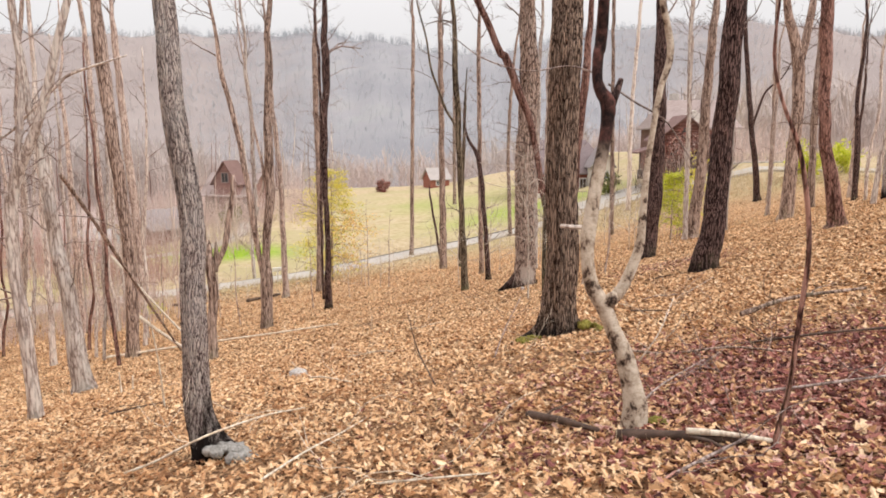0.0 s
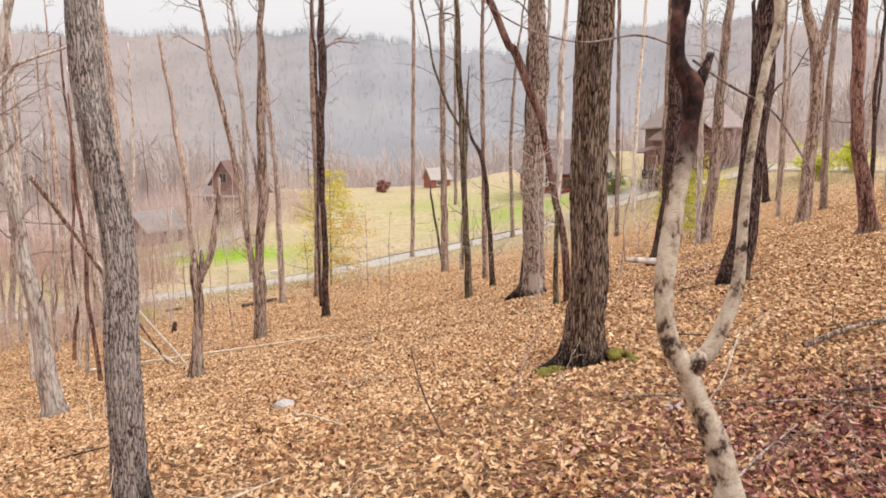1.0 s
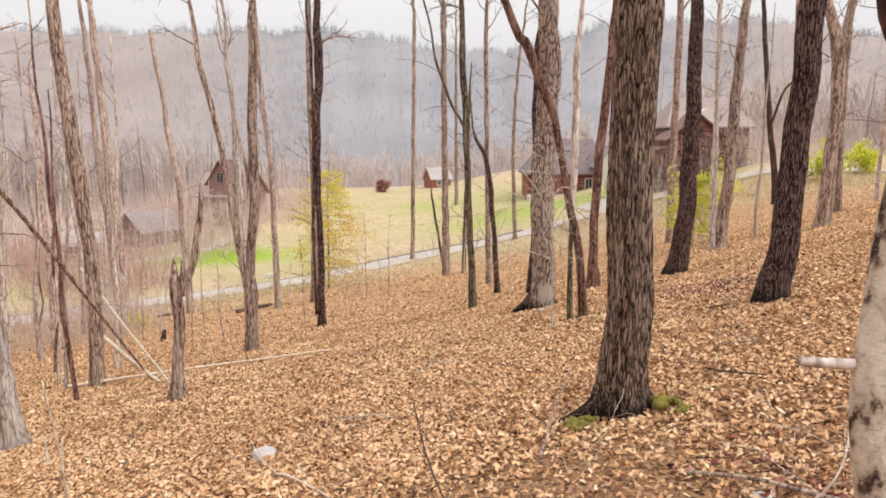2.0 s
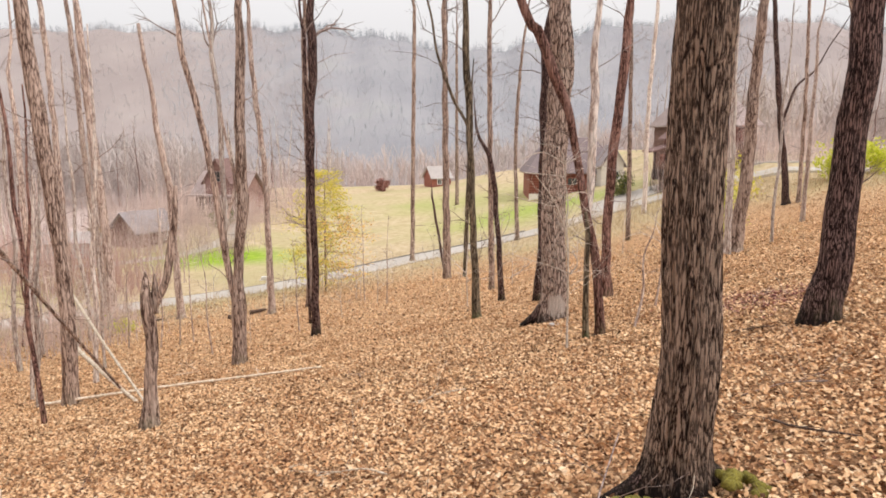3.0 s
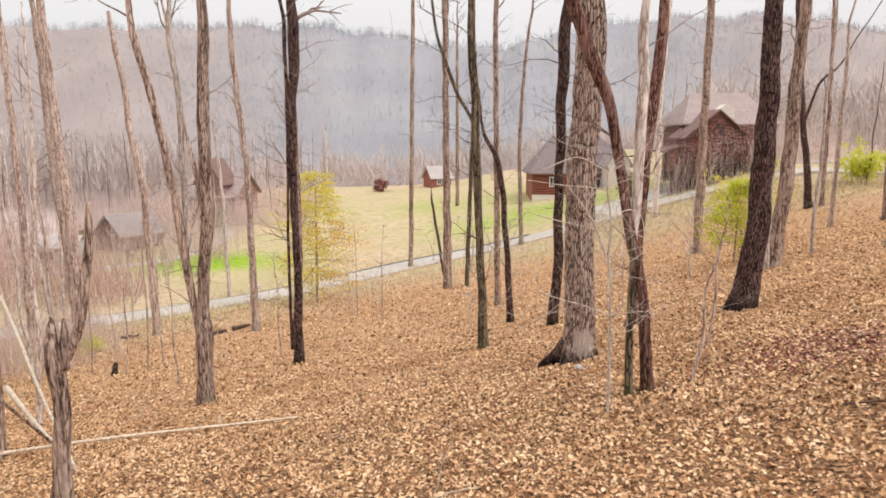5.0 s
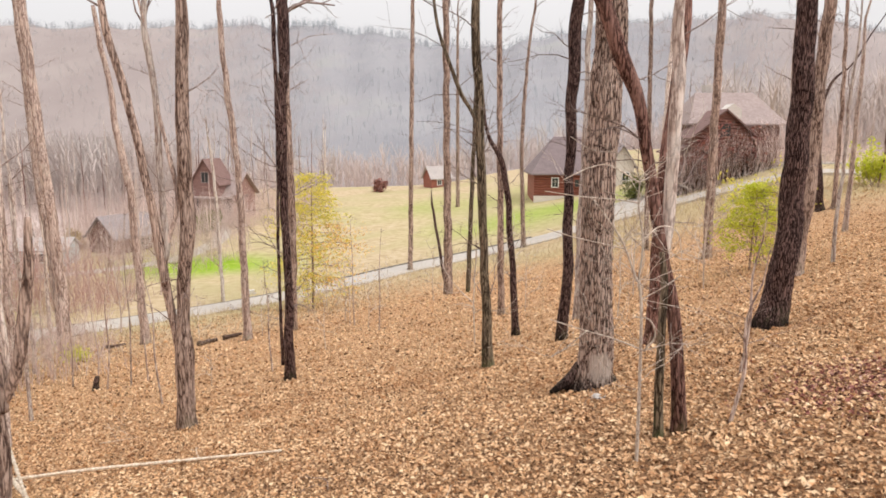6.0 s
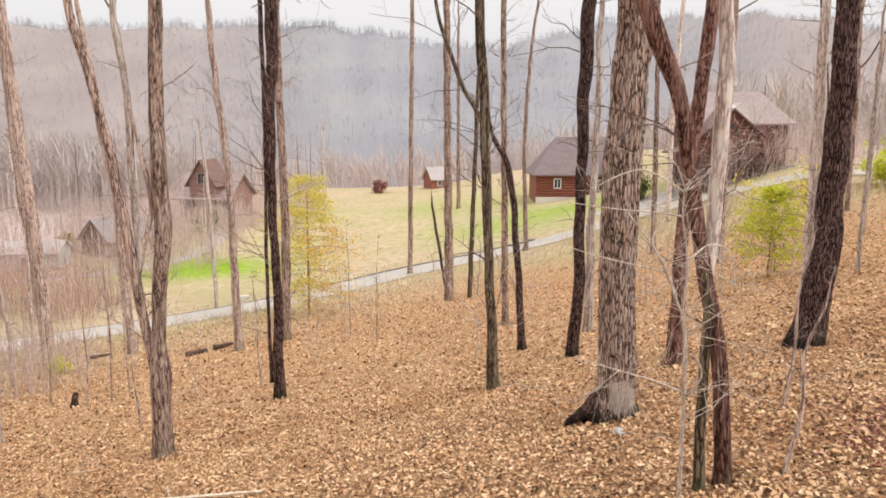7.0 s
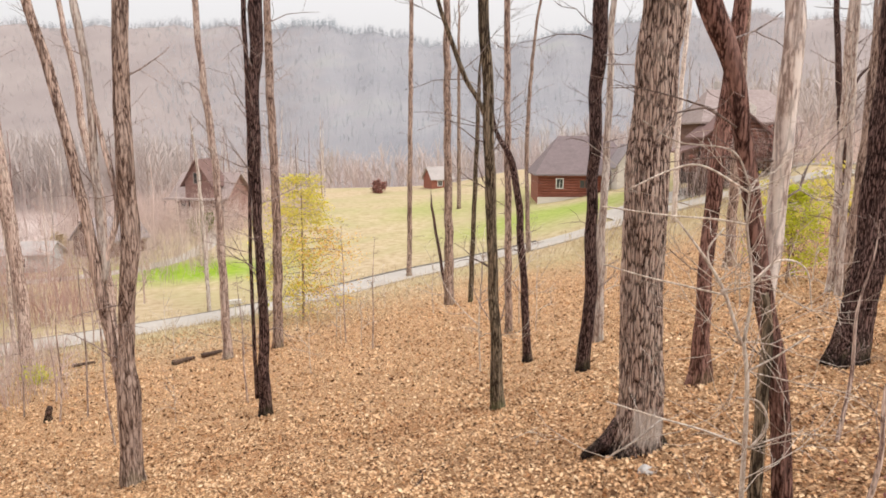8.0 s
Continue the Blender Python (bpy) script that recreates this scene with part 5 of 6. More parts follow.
opening(lodge, -2.9, -8.08, 4.0, 0.9, 1.1, "window", 0.0, DARK_TRIM)
v, f = walls(2.6, 1.9, 1.5, 0.8)
part("dormer", mesh_of("dormer", [(q[1] - 0.4, q[0] - 2.6, q[2] * 0.8 + 5.7) for q in v], [tuple(reversed(q)) for q in f], CREAM, False), lodge, "cream dormer")
v, f = box(-7.6, -7.2, -1.2, 4.8, -4.0, -0.1)
part("porch_deck", mesh_of("porch_deck", v, f, DARK_TRIM, False), lodge)
v, f = joined([([(-8.6, -7.4, 2.0), (-4.9, -7.4, 3.1), (-4.9, -3.0, 3.1), (-8.6, -3.0, 2.0), (-8.6, -7.4, 2.2), (-4.9, -7.4, 3.3), (-4.9, -3.0, 3.3), (-8.6, -3.0, 2.2)], [(3, 2, 1, 0), (4, 5, 6, 7), (0, 1, 5, 4), (1, 2, 6, 5), (2, 3, 7, 6), (3, 0, 4, 7)])])
part("porch_roof", mesh_of("porch_roof", v, f, SHINGLE_RED, False), lodge)
v, f = box(0.6, -7.2, 2.5, 4.9, -4.0, 2.7)
part("porch_roof", mesh_of("porch_roof", v, f, SHINGLE_RED, False), lodge)
for px in (-8.3, -6.6, 1.2, 2.9, 4.5):
    v, f = box(px, -7.1, -1.2, px + 0.16, -6.94, 2.5 if px > 0 else 2.1 + (px + 8.3) * 0.3)
    part("porch_post", mesh_of("porch_post", v, f, DARK_TRIM, False), lodge)
opening(lodge, 2.2, -4.02, 0.0, 1.0, 2.0, "door")
v, f = box(-2.2, 0.4, 7.0, -1.2, 1.3, 9.9)
part("chimney", mesh_of("chimney", v, f, STONE, False), lodge)

left_house = house(-36.2, 118.0, -12, 8.6, 7.0, 4.2, 3.0, PINK_BOARDS, LODGE_ROOF, "brown house with a porch and a steep dormer gable", "house", 0.6)
v, f = walls(4.0, 4.2, 6.2, 3.2)
part("dormer", mesh_of("dormer", [(q[1] + 0.6, q[0] - 3.0, q[2]) for q in v], [tuple(reversed(q)) for q in f], PINK_BOARDS, False), left_house)
v, f = gable(4.0, 4.2, 6.2, 3.2, 0.5)
part("dormer_roof", mesh_of("dormer_roof", [(q[1] + 0.6, q[0] - 3.0, q[2]) for q in v], [tuple(reversed(q)) for q in f], SHINGLE_RED, False), left_house)
opening(left_house, 0.6, -5.05, 6.0, 1.1, 1.5, "window", 0.0, LODGE_ROOF)
v, f = box(-4.4, -6.7, 3.6, 4.4, -3.5, 3.85)
part("porch_roof", mesh_of("porch_roof", v, f, LODGE_ROOF, False), left_house)
v, f = box(-4.2, -6.5, 0.4, 4.2, -3.5, 0.6)
part("porch_deck", mesh_of("porch_deck", v, f, DARK_TRIM, False), left_house)
for k in range(5):
    px = -4.1 + k * 2.05
    v, f = box(px - 0.09, -6.5, -1.2, px + 0.09, -6.32, 3.6)
    part("porch_post", mesh_of("porch_post", v, f, DARK_TRIM, False), left_house)
v, f = box(-4.2, -3.62, 0.6, 4.2, -3.5, 3.5)
part("porch_wall", mesh_of("porch_wall", v, f, BROWN_BOARDS, False), left_house, "dark brown boards under the porch")
for k in range(21):
    px = -4.1 + k * 0.41
    v, f = box(px - 0.03, -6.45, 0.6, px + 0.03, -6.39, 1.5)
    part("baluster", mesh_of("baluster", v, f, DARK_TRIM, False), left_house)
v, f = box(-4.2, -6.48, 1.5, 4.2, -6.36, 1.6)
part("porch_rail", mesh_of("porch_rail", v, f, DARK_TRIM, False), left_house)
for wx in (-2.6, 3.2):
    opening(left_house, wx, -3.64, 1.4, 1.2, 1.4, "window", 0.0, DARK_TRIM)
shed = house(-39.6, 92.0, 62, 6.0, 5.0, 2.0, 2.2, BROWN_BOARDS, SHINGLE, "low brown outbuilding with a grey-brown roof among bare trees", "outbuilding", 0.4)
opening(shed, 1.0, -2.52, 0.6, 1.2, 1.0)
hut = house(-44.6, 84.0, 10, 5.6, 4.0, 1.8, 1.0, PALE_BLUE, SHINGLE_PALE, "low pale blue outbuilding behind bare trees", "outbuilding", 0.3)
opening(hut, 0.0, -2.27, 0.6, 1.4, 0.9)
far_house = house(-1.6, 157.0, 24, 4.6, 4.6, 2.0, 2.2, LOG_RED, SHINGLE_PALE, "small red brick house with a pale roof on the crest", "house", 0.4)
opening(far_house, -0.5, -2.32, 0.5, 0.9, 1.0)


def mailbox(x, y):
    ob = new("mailbox")
    ob.matrix_world = pose(x, y, ground(x, y), 0, 0, 25)
    v, f = box(-0.05, -0.05, -0.2, 0.05, 0.05, 0.98)
    part("post", mesh_of("post", v, f, WHITE_PAINT, False), ob)
    v, f = joined([box(-0.55, -0.06, 0.98, 0.55, 0.06, 1.06), box(-0.42, -0.14, 1.06, 0.42, 0.14, 1.3)])
    part("box", mesh_of("box", v, f, WHITE_PAINT, False), ob)
    tagged(ob, "white roadside mailbox on a post beside the lane", "mailbox")


mailbox(-15.2, 60.4)


# ---- woods at the sides of the view ----
def wild_tree(seed, tall, r, mat, lean):
    rng = np.random.default_rng(seed)
    rows, dx = [], 0.0
    for h in np.linspace(0.1, tall * 0.6, 6):
        rows.append((float(h), dx, r * (1 - 0.45 * h / tall)))
        dx += lean * tall * 0.1 + float(rng.normal(0, 0.12))
    return rows


KINDS = []
for k, (tall, r, mat, lean, label) in enumerate([
        (18, 0.17, BARK_PINK, 0.02, "slim grey-brown bare tree in the woods"),
        (15, 0.11, BARK_PALE, -0.05, "thin pale bare tree in the woods"),
        (20, 0.21, BARK_GREY, 0.0, "grey bare tree in the woods"),
        (12, 0.08, BARK_RED, 0.05, "thin reddish bare sapling in the woods"),
        (17, 0.15, BARK_DARK, -0.02, "dark slim bare tree in the woods"),
        (14, 0.10, BARK_PALE, 0.06, "thin leaning pale tree in the woods")]):
    kx, ky = [(-24, 33), (-19, 38), (-28, 41), (-17, 31), (27, 44), (24, 38)][k]
    KINDS.append(tree(kx, ky, wild_tree(60 + k, tall, r, mat, lean), mat=mat, tall=tall, twigs=3, sides=7, crown=4, step=1.2, flare=0.2, seed=80 + k, label=label, group="trees of the side woods", low=1.5))


def scatter(seed, n, x0, x1, y0, y1, keep, gap):
    rng = np.random.default_rng(seed)
    out = []
    for _ in range(n * 60):
        if len(out) == n:
            break
        x, y = rng.uniform(x0, x1), rng.uniform(y0, y1)
        if keep(x, y) and all((x - a) ** 2 + (y - b) ** 2 > gap * gap for a, b in out):
            out.append((x, y))
    return out


def off_lane(x, y):
    return abs(road_side(x, y)) > 3.0


SITES = scatter(1, 26, -58, -13, 20, 75, lambda x, y: x / (y - 8) < -0.52 and off_lane(x, y) and road_side(x, y) < 0, 1.8)
SITES += scatter(2, 34, 15, 60, 26, 72, lambda x, y: x / (y - 6) > 0.50 and off_lane(x, y) and road_side(x, y) < 0, 2.2)
SITES += scatter(3, 50, -95, -38, 62, 165, lambda x, y: x / (y - 14) < -0.46 and off_lane(x, y) and abs(x + 37.5) > 7, 2.5)
SITES += scatter(4, 34, -60, -20, 124, 172, lambda x, y: x / (y - 14) < -0.17 and abs(x + 37.5) + abs(y - 118) > 12, 3.0)
SITES += scatter(5, 46, 30, 110, 76, 170, lambda x, y: x / y > 0.24 and off_lane(x, y) and abs(x - 32) + abs(y - 92) > 14, 3.0)
rng = np.random.default_rng(9)
for k, (x, y) in enumerate(SITES):
    s = rng.uniform(0.8, 1.2)
    kinds = (KINDS if x > 0 else [KINDS[i] for i in (0, 1, 5)]) if road_side(x, y) < 0 else [KINDS[i] for i in (1, 3, 5)]
    copy = copy_thing(kinds[int(rng.integers(0, len(kinds)))], pose(x, y, ground(x, y), 0, 0, rng.uniform(0, 360)))
    copy.scale = (s, s, s)

twiggy = tree(-21.0, 52.0, [(0.05, 0, 0.05), (1.5, 0.08, 0.042), (3.2, -0.05, 0.03)], [[(1.0, 0.04, 0.03), (2.2, 0.5, 0.024), (4.2, 0.9, 0.014)]], mat=TWIG_PINK, tall=6.8, twigs=6, low=0.9, crown=7, sides=6, flare=0.1, tip=0.008, seed=120, label="small twiggy pinkish bare tree near the lane", twig_mat=TWIG_PINK, group="twiggy trees near the lane", step=0.5)
for x, y in scatter(12, 56, -62, -14, 34, 112, lambda x, y: x / (y - 14) < -0.36 and off_lane(x, y) and abs(x + 39) + abs(y - 92) > 6, 2.2):
    s = rng.uniform(0.6, 1.35)
    copy = copy_thing(twiggy, pose(x, y, ground(x, y), 0, 0, rng.uniform(0, 360)))
    copy.scale = (s, s, s)
for x, y in scatter(13, 9, -26, -11, 20, 44, lambda x, y: -0.75 < x / y < -0.44 and x / (y - 8) < -0.52, 1.5):
    s = rng.uniform(0.6, 1.0)
    copy = copy_thing(KINDS[(1, 5, 3)[int(rng.integers(0, 3))]], pose(x, y, ground(x, y), 0, 0, rng.uniform(0, 360)))
    copy.scale = (s, s, s)

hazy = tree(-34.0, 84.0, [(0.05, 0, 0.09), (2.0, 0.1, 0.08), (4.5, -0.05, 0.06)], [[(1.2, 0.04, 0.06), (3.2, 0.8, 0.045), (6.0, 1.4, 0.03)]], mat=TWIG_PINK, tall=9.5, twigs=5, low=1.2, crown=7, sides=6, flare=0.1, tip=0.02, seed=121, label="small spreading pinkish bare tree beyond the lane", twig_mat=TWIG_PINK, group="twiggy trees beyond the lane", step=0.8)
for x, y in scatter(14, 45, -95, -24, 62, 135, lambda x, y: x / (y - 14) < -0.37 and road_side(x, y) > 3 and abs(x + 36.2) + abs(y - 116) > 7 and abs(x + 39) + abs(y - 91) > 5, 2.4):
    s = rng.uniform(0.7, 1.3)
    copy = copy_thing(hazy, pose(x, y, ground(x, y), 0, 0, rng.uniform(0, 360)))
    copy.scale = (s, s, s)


def moss(x, y, r, seed, mat, label, lift=0.0, flat=0.5, long=1.0, turn=0.0):
    """A ragged cushion: many small rounded tufts heaped together."""
    rng = np.random.default_rng(int(seed * 10))
    bm = bmesh.new()
    for k in range(26):
        a, d = rng.uniform(0, 2 * math.pi), r * math.sqrt(rng.random())
        high = r * flat * (1 - 0.75 * (d / r) ** 2) * rng.uniform(0.6, 1.1)
        at = Vector((d * math.cos(a) * long, d * math.sin(a), high * 0.5))
        for v in bmesh.ops.create_icosphere(bm, subdivisions=2, radius=r * rng.uniform(0.22, 0.4))["verts"]:
            n = v.co.normalized()
            v.co *= 1 + 0.35 * noise.noise(n * 3.0 + Vector((seed + k, 0, 0))) + 0.22 * noise.noise(n * 9 + Vector((0, seed, k)))
            v.co.z *= 0.8
            v.co += at
    me = bpy.data.meshes.new("moss_cushion")
    bm.to_mesh(me)
    bm.free()
    me.materials.append(mat)
    me.polygons.foreach_set("use_smooth", [True] * len(me.polygons))
    ob = new("moss_cushion", me)
    ob.matrix_world = pose(x, y, ground(x, y) + lift, 0, turn, 0)
    tagged(ob, label, "moss")


moss(2.42, 10.64, 0.18, 3.0, MOSS, "yellow-green moss cushion on an oak's roots", 0.09, 0.9, 1.4, 12)
moss(1.40, 10.58, 0.15, 4.0, MOSS, "yellow-green moss cushion on an oak's roots", 0.07, 0.85, 1.5, -10)
moss(1.72, 5.05, 0.075, 5.0, MOSS, "green moss cushion at a birch's foot")
moss(-1.93, 5.66, 0.17, 6.0, MOSS_GREY, "pale grey lichen cushion on a tree's bent foot", 0.05, 0.8, 1.25, 14)

thin = tree(-6.0, 48.0, [(0.05, 0, 0.022), (1.2, 0.05, 0.018), (2.4, 0.0, 0.012)], mat=TWIG_PALE, tall=3.6, twigs=4, low=0.8, crown=3, sides=5, flare=0, tip=0.005, seed=99, label="thin bare sapling at the wood's edge", name="sapling", group="saplings at the wood's edge", twig_mat=TWIG_PALE)
for x, y in scatter(11, 34, -22, 16, 34, 72, lambda x, y: road_side(x, y) < -3.5, 1.6):
    s = rng.uniform(0.5, 1.5)
    copy = copy_thing(thin, pose(x, y, ground(x, y), 0, 0, rng.uniform(0, 360)))
    copy.scale = (s, s, s)


# ---- the far wooded ridge ----
def hazed_woods(name, tone):
    """Distant bare woods: twigs paled by painted-in haze, each tree its own tone."""
    m, n, l, b = material(name)
    b.inputs["Roughness"].default_value = 1.0
    b.inputs["Specular IOR Level"].default_value = 0.0
    g = n.new("ShaderNodeNewGeometry")
    col = ramp(n, l, g.outputs["Random Per Island"], [(p, tuple(c * k for c in tone)) for p, k in ((0.0, 0.92), (0.5, 1.0), (1.0, 1.07))])
    wide = noise_of(n, l, coords(n, l, (1, 1, 1)), 0.016, 5, 0.65)
    col = mixed(n, l, ramp(n, l, wide, [(0.4, (0, 0, 0)), (0.62, (0.8, 0.8, 0.8))]), col, (tone[0] * 0.78, tone[1] * 0.86, tone[2] * 0.88))
    l.new(col, b.inputs["Base Color"])
    return m


def far_woods(seed, n, y0, y1, b0, b1, tall, boughs=15):
    """Bare trees by the thousand: a stem and a fan of upswept branches each."""
    rng = np.random.default_rng(seed)
    verts, faces = [], []
    for _ in range(n):
        y = rng.uniform(y0, y1)
        x = rng.uniform(b0, b1) * (y + 40) - 5
        z = ground(x, y) - 0.5 - 0.008 * (y - 120)
        h = tall * rng.uniform(0.6, 1.25)
        for k in range(boughs):
            a = rng.uniform(0, 6.283)
            z0 = 0 if k == 0 else h * rng.uniform(0.25, 0.8)
            z1 = h if k == 0 else min(h * 1.08, z0 + h * rng.uniform(0.15, 0.45))
            out = 0.3 if k == 0 else h * rng.uniform(0.08, 0.26)
            w = h * 0.008
            ca, sa = math.cos(a), math.sin(a)
            o = len(verts)
            verts += [(x - w * sa, y + w * ca, z + z0), (x + w * sa, y - w * ca, z + z0), (x + out * ca + w * 0.4, y + out * sa, z + z1), (x + out * ca - w * 0.4, y + out * sa, z + z1)]
            faces.append((o, o + 1, o + 2, o + 3))
    return verts, faces


def brush(name, seed, n, keep, x0, x1, y0, y1, tall, mat, label):
    """A thicket of bare upswept twigs."""
    rng = np.random.default_rng(seed)
    verts, faces = [], []
    for x, y in scatter(seed, n, x0, x1, y0, y1, keep, 0.5):
        z = ground(x, y) - 0.1
        for k in range(7):
            a, h, out = rng.uniform(0, 6.283), tall * rng.uniform(0.3, 1.2), tall * rng.uniform(0.1, 0.45)
            w = rng.uniform(0.008, 0.02)
            bx, by = x + rng.normal(0, 0.5), y + rng.normal(0, 0.5)
            ca, sa = math.cos(a), math.sin(a)
            bow = rng.uniform(0.7, 1.1)
            o = len(verts)
            for t, wide in ((0.0, 1.0), (0.5, 0.7), (1.0, 0.15)):
                d = out * t ** 1.4
                for s in (-1, 1):
                    verts.append((bx + d * ca + s * w * wide, by + d * sa, z + h * t ** bow))
            faces += [(o, o + 1, o + 3, o + 2), (o + 2, o + 3, o + 5, o + 4)]
            for t in rng.uniform(0.25, 0.9, 3):
                d, q = out * t ** 1.4, rng.uniform(0, 6.283)
                p = np.array((bx + d * ca, by + d * sa, z + h * t ** bow))
                e = p + np.array((math.cos(q), math.sin(q), rng.uniform(0.2, 1.0))) * h * rng.uniform(0.12, 0.3)
                o = len(verts)
                verts += [(p[0] - w * 0.5, p[1], p[2]), (p[0] + w * 0.5, p[1], p[2]), tuple(e)]
                faces.append((o, o + 1, o + 2))
    tagged(new(name, mesh_of(name, verts, faces, mat, False)), label, "brush", kind="stuff")


def no_house(x, y):
    return abs(x + 36.2) + abs(y - 114) > 6.5 and abs(x + 39) + abs(y - 92) > 4.5 and abs(x + 44) + abs(y - 84) > 5.5 and off_lane(x, y)


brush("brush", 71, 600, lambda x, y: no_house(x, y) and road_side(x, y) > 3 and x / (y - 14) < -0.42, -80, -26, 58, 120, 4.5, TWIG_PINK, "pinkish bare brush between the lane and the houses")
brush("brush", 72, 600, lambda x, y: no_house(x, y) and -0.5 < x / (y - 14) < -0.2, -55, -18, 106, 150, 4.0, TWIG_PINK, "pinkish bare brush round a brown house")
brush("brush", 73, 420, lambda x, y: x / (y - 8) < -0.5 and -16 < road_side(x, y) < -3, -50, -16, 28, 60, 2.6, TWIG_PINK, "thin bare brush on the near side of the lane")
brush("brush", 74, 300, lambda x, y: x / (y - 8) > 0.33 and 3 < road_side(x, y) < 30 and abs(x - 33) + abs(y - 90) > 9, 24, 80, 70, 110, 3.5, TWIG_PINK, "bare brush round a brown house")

for seed, n, tall, mat, label in ((75, 230, 4.5, BARK_RED, "tangled reddish bare brush before a brown house"), (78, 240, 5.0, TWIG_PINK, "pale bare brush before a brown house"), (79, 80, 3.0, BARK_DARK, "dark tangled brush before a brown house")):
    brush("brush", seed, n, lambda x, y: True, 25, 35 if mat != TWIG_PINK else 44, 82.0, 84.2, tall, mat, label)
brush("brush", 81, 90, lambda x, y: road_side(x, y) > 3, -37, -26, 59, 68, 4.8, TWIG_RED, "reddish bare brush beyond the lane")
brush("brush", 82, 120, lambda x, y: no_house(x, y), -52, -40, 66, 80, 5.0, TWIG_RED, "tall reddish bare brush beyond the lane")
brush("brush", 80, 110, lambda x, y: True, -44, -28, 107, 110.5, 4.5, TWIG_PINK, "pinkish bare brush before a brown house")
brush("brush", 77, 420, lambda x, y: -9 < road_side(x, y) < -2.1 and x > 12, 12, 60, 62, 81, 1.3, STRAW, "tall straw-coloured weeds along the lane's upper verge")
brush("brush", 76, 240, lambda x, y: no_house(x, y) and road_side(x, y) > 3 and -0.56 < x / (y - 10) < -0.3, -52, -24, 78, 113, 6.0, TWIG_PINK, "tall pinkish bare brush before the houses")

# distance haze is mixed into these base colours, grey or pinkish
RIDGE_HAZED = hazed_woods("haze_paled_ridge_woods", (0.48, 0.475, 0.50))
WARM_HAZED = hazed_woods("haze_paled_warm_ridge_woods", (0.50, 0.445, 0.435))
# slope and valley twigs, haze laid into the colour as pale pink
SLOPE_HAZED = hazed_woods("haze_paled_slope_woods", (0.58, 0.49, 0.46))
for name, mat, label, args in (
        ("ridge_woods", RIDGE_HAZED, "hazy grey bare woods covering the far ridge", (31, 5600, 235, 515, -0.36, 0.44, 5.5, 10)),
        ("ridge_woods", RIDGE_HAZED, "hazy grey bare woods along the ridge's crest", (37, 3600, 488, 540, -0.80, 0.80, 8.0, 12)),
        ("ridge_woods", WARM_HAZED, "hazy pinkish-beige bare woods on the ridge's shoulder", (35, 4600, 228, 515, -0.80, -0.17, 5.5, 10)),
        ("ridge_woods", WARM_HAZED, "hazy pinkish-beige bare woods on the ridge's end", (36, 3800, 228, 515, 0.24, 0.80, 5.5, 10)),
        ("valley_woods", SLOPE_HAZED, "hazy bare woods along the valley floor", (32, 2600, 172, 250, -0.8, 0.8, 10)),
        ("slope_woods", SLOPE_HAZED, "pinkish hazy bare woods on the lower valley side", (33, 2300, 125, 210, -0.75, -0.26, 11)),
        ("slope_woods", SLOPE_HAZED, "pinkish hazy bare woods above the lane", (34, 1000, 118, 200, 0.30, 0.8, 12))):
    v, f = far_woods(*args)
    tagged(new(name, mesh_of(name, v, f, mat, False)), label, "woods", kind="stuff")


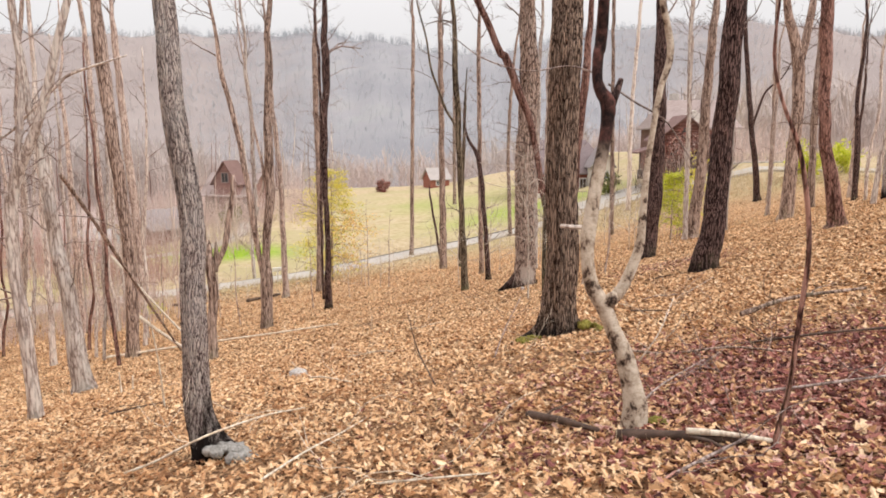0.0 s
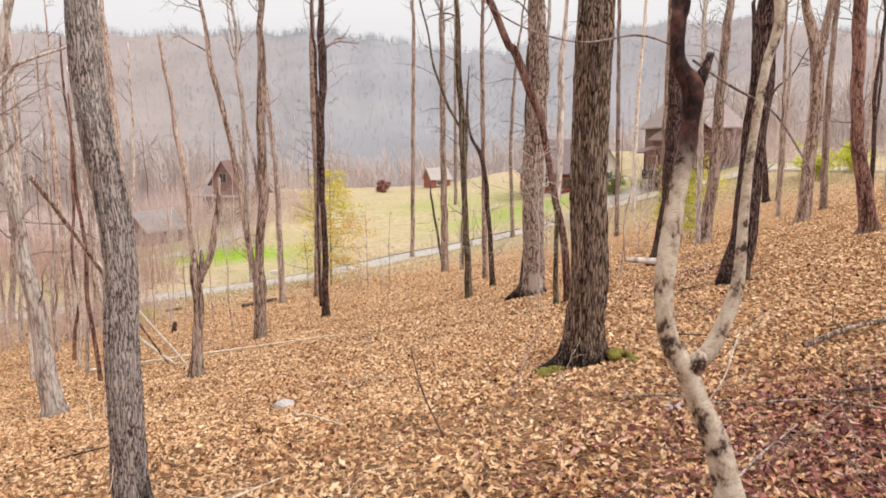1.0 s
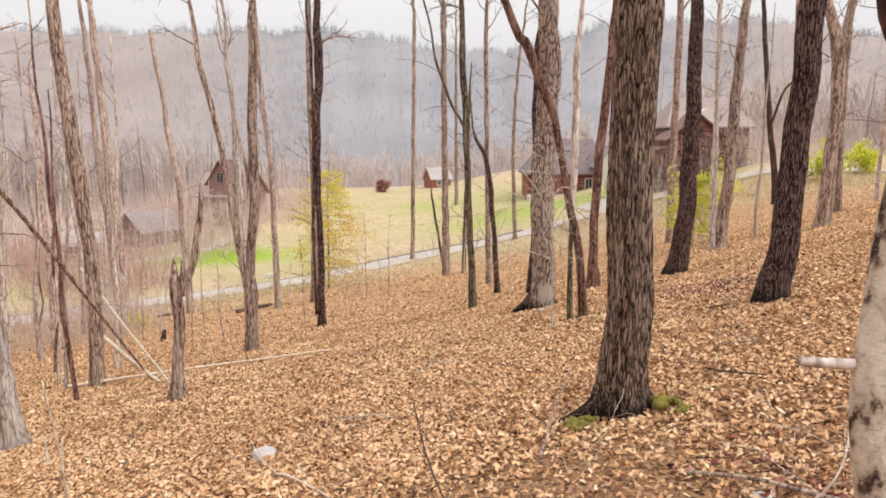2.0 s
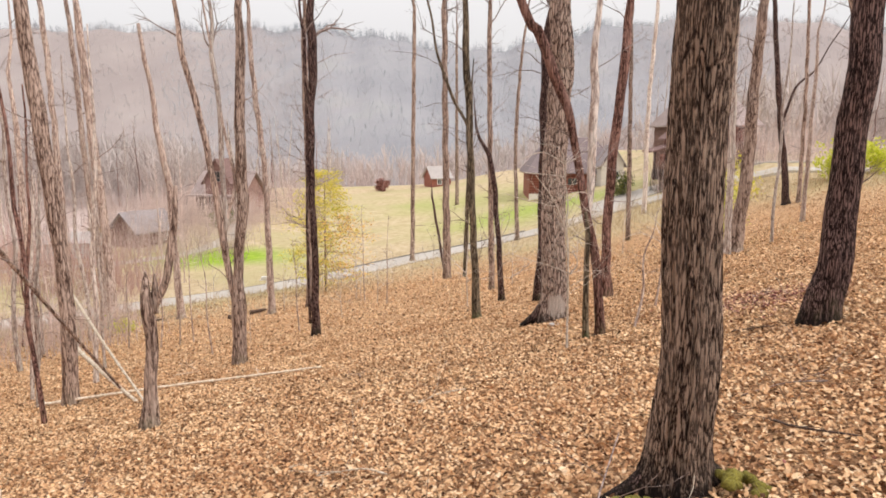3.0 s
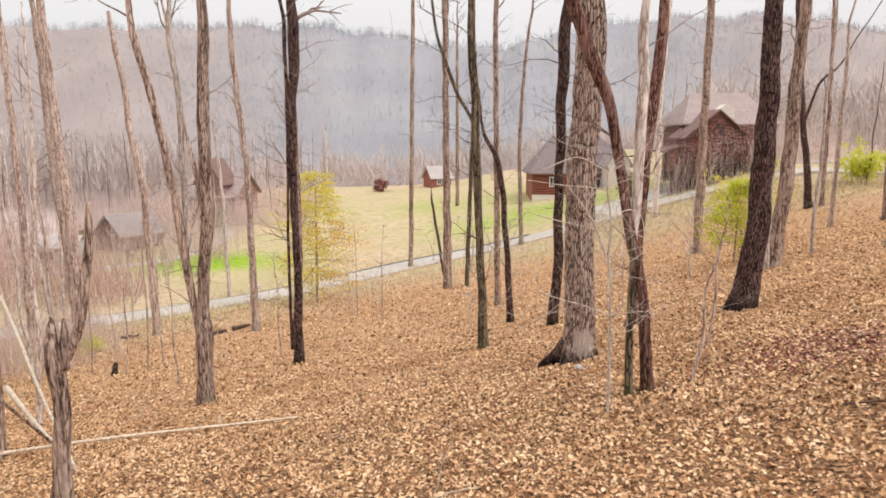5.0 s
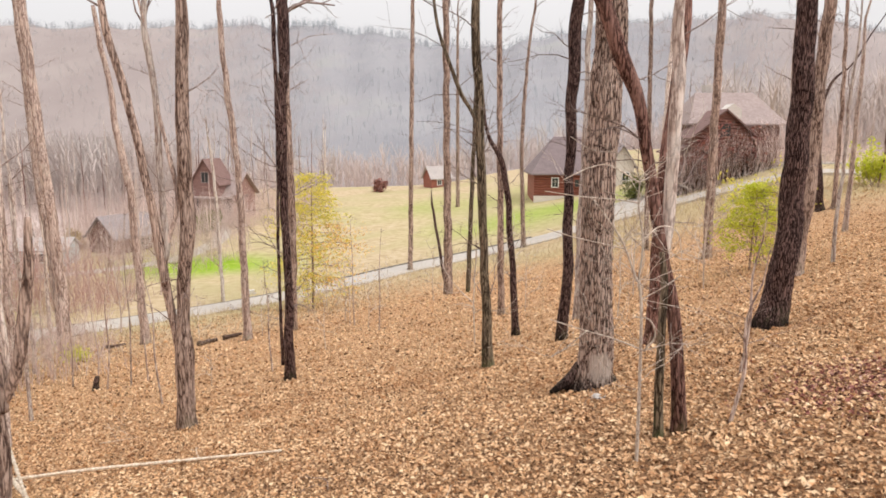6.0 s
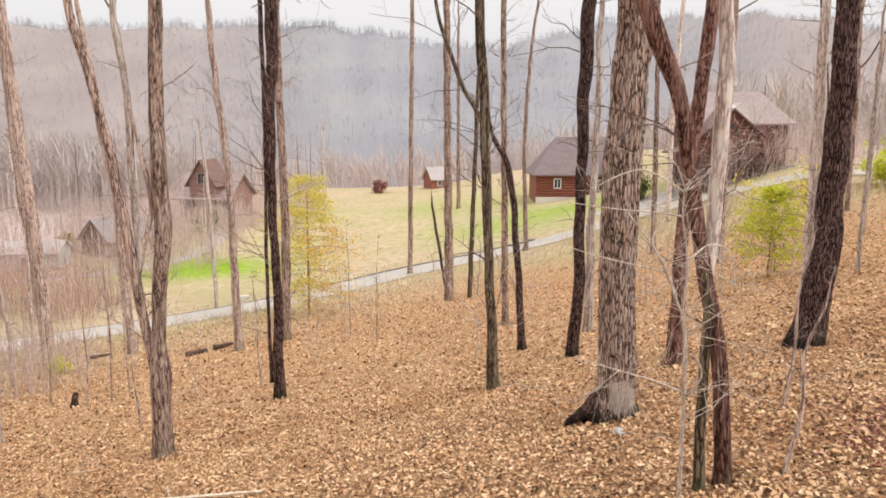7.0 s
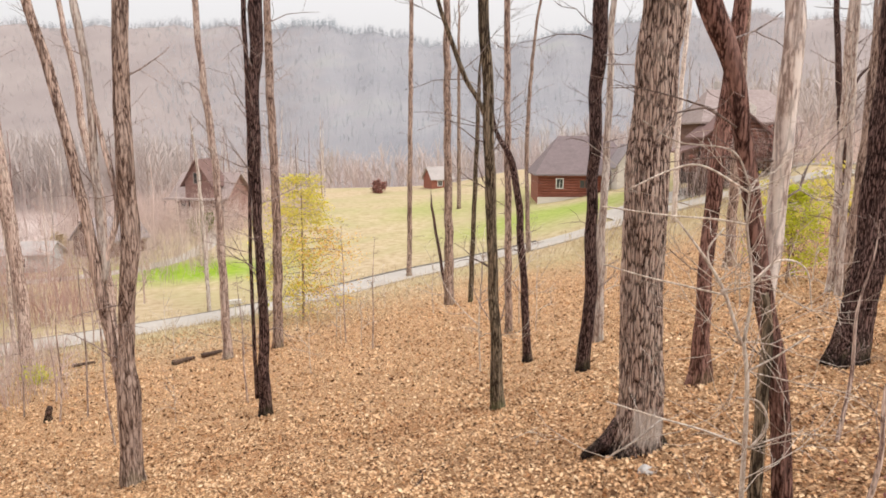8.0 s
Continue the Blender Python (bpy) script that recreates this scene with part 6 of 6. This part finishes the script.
# ---- dry grass, leaf litter ----
def straw_grass():
    rng = np.random.default_rng(41)
    verts, faces = [], []
    count = 0
    while count < 9000:
        x, y = rng.uniform(-42, 34), rng.uniform(36, 84)
        d = road_side(x, y)
        if not (-10 < d < -1.9 or 2.2 < d < 4.5) or rng.random() > math.exp(-abs(d + 3) * 0.25):
            continue
        z, h, a = ground(x, y), rng.uniform(0.15, 0.6), rng.uniform(0, 6.28)
        lean = rng.normal(0, 0.3 * h, 2)
        w = 0.02
        o = len(verts)
        verts += [(x - w * math.cos(a), y - w * math.sin(a), z - 0.05), (x + w * math.cos(a), y + w * math.sin(a), z - 0.05), (x + lean[0], y + lean[1], z + h)]
        faces.append((o, o + 1, o + 2))
        count += 1
    for _ in range(2600):
        x, y = rng.uniform(-22, 24), rng.uniform(33, 74)
        if road_side(x, y) > -2:
            continue
        z, h, a = ground(x, y), rng.uniform(0.35, 1.1), rng.uniform(0, 6.28)
        lean, w, o = rng.normal(0, 0.12 * h, 2), 0.009, len(verts)
        verts += [(x - w * math.cos(a), y - w * math.sin(a), z - 0.05), (x + w * math.cos(a), y + w * math.sin(a), z - 0.05), (x + lean[0], y + lean[1], z + h)]
        faces.append((o, o + 1, o + 2))
    for _ in range(7000):
        y = rng.uniform(4, 36)
        x = rng.uniform(-0.7, 0.7) * (y + 3)
        z, h, a = surface(x, y), rng.uniform(0.06, 0.26), rng.uniform(0, 6.28)
        lean, w, o = rng.normal(0, 0.35 * h, 2), 0.003 + 0.00012 * y, len(verts)
        verts += [(x - w * math.cos(a), y - w * math.sin(a), z - 0.02), (x + w * math.cos(a), y + w * math.sin(a), z - 0.02), (x + lean[0], y + lean[1], z + h)]
        faces.append((o, o + 1, o + 2))
    tagged(new("dry_grass", mesh_of("dry_grass", verts, faces, STRAW, False)), "dry straw-coloured grass and stalks on verge and slope", "grass", kind="stuff")


straw_grass()


def leaf_litter(seed, n, y0, y1, fade, size, mat=LITTER, label="dry brown oak leaves covering the forest floor", lobed=False, spot=None, simple=False):
    """Leaves over a stretch of the slope that thins out softly at its rim; spot: the middle and radius of a round patch instead."""
    rng = np.random.default_rng(seed)
    places = []
    while len(places) < n:
        if spot:
            x, y = rng.normal(spot[0], spot[2]), rng.normal(spot[1], spot[2])
            keep = 1.0
        else:
            y = rng.uniform(y0, y1)
            wide = 4.5 + 0.74 * max(0.0, y)
            x = rng.uniform(-wide, wide)
            rag = 1.5 * noise.noise(Vector((x * 0.4, y * 0.4, seed)))
            keep = smooth(0, fade, min(y - y0, y1 - y, (wide - abs(x))) + rag)
        if rng.random() < keep and (y < 40 or road_side(x, y) < -4.5):
            places.append((x, y, surface(x, y) + rng.uniform(0.003, 0.05)))
    v, f = leaves(rng, np.array(places), size, 0.5, lobed, simple)
    tagged(new("leaf_litter", leaf_mesh("leaf_litter", v, f, mat)), label, "leaf litter", kind="stuff")


leaf_litter(51, 58000, -3.0, 11, 3, 0.058, lobed=True)
leaf_litter(52, 82000, 8, 19, 3, 0.056)
leaf_litter(53, 150000, 15.5, 34, 4, 0.072, LITTER_FAR, simple=True)
leaf_litter(54, 100000, 28, 76, 6, 0.10, LITTER_FAR, simple=True)
leaf_litter(55, 24000, 0, 0, 0, 0.06, LITTER_RED, "damp red-brown leaves strewn over the forest floor", True, (4.1, 5.2, 1.5))
leaf_litter(56, 3000, 0, 0, 0, 0.06, LITTER_RED, "damp red-brown leaves strewn over the forest floor", False, (7.6, 21.5, 1.0))
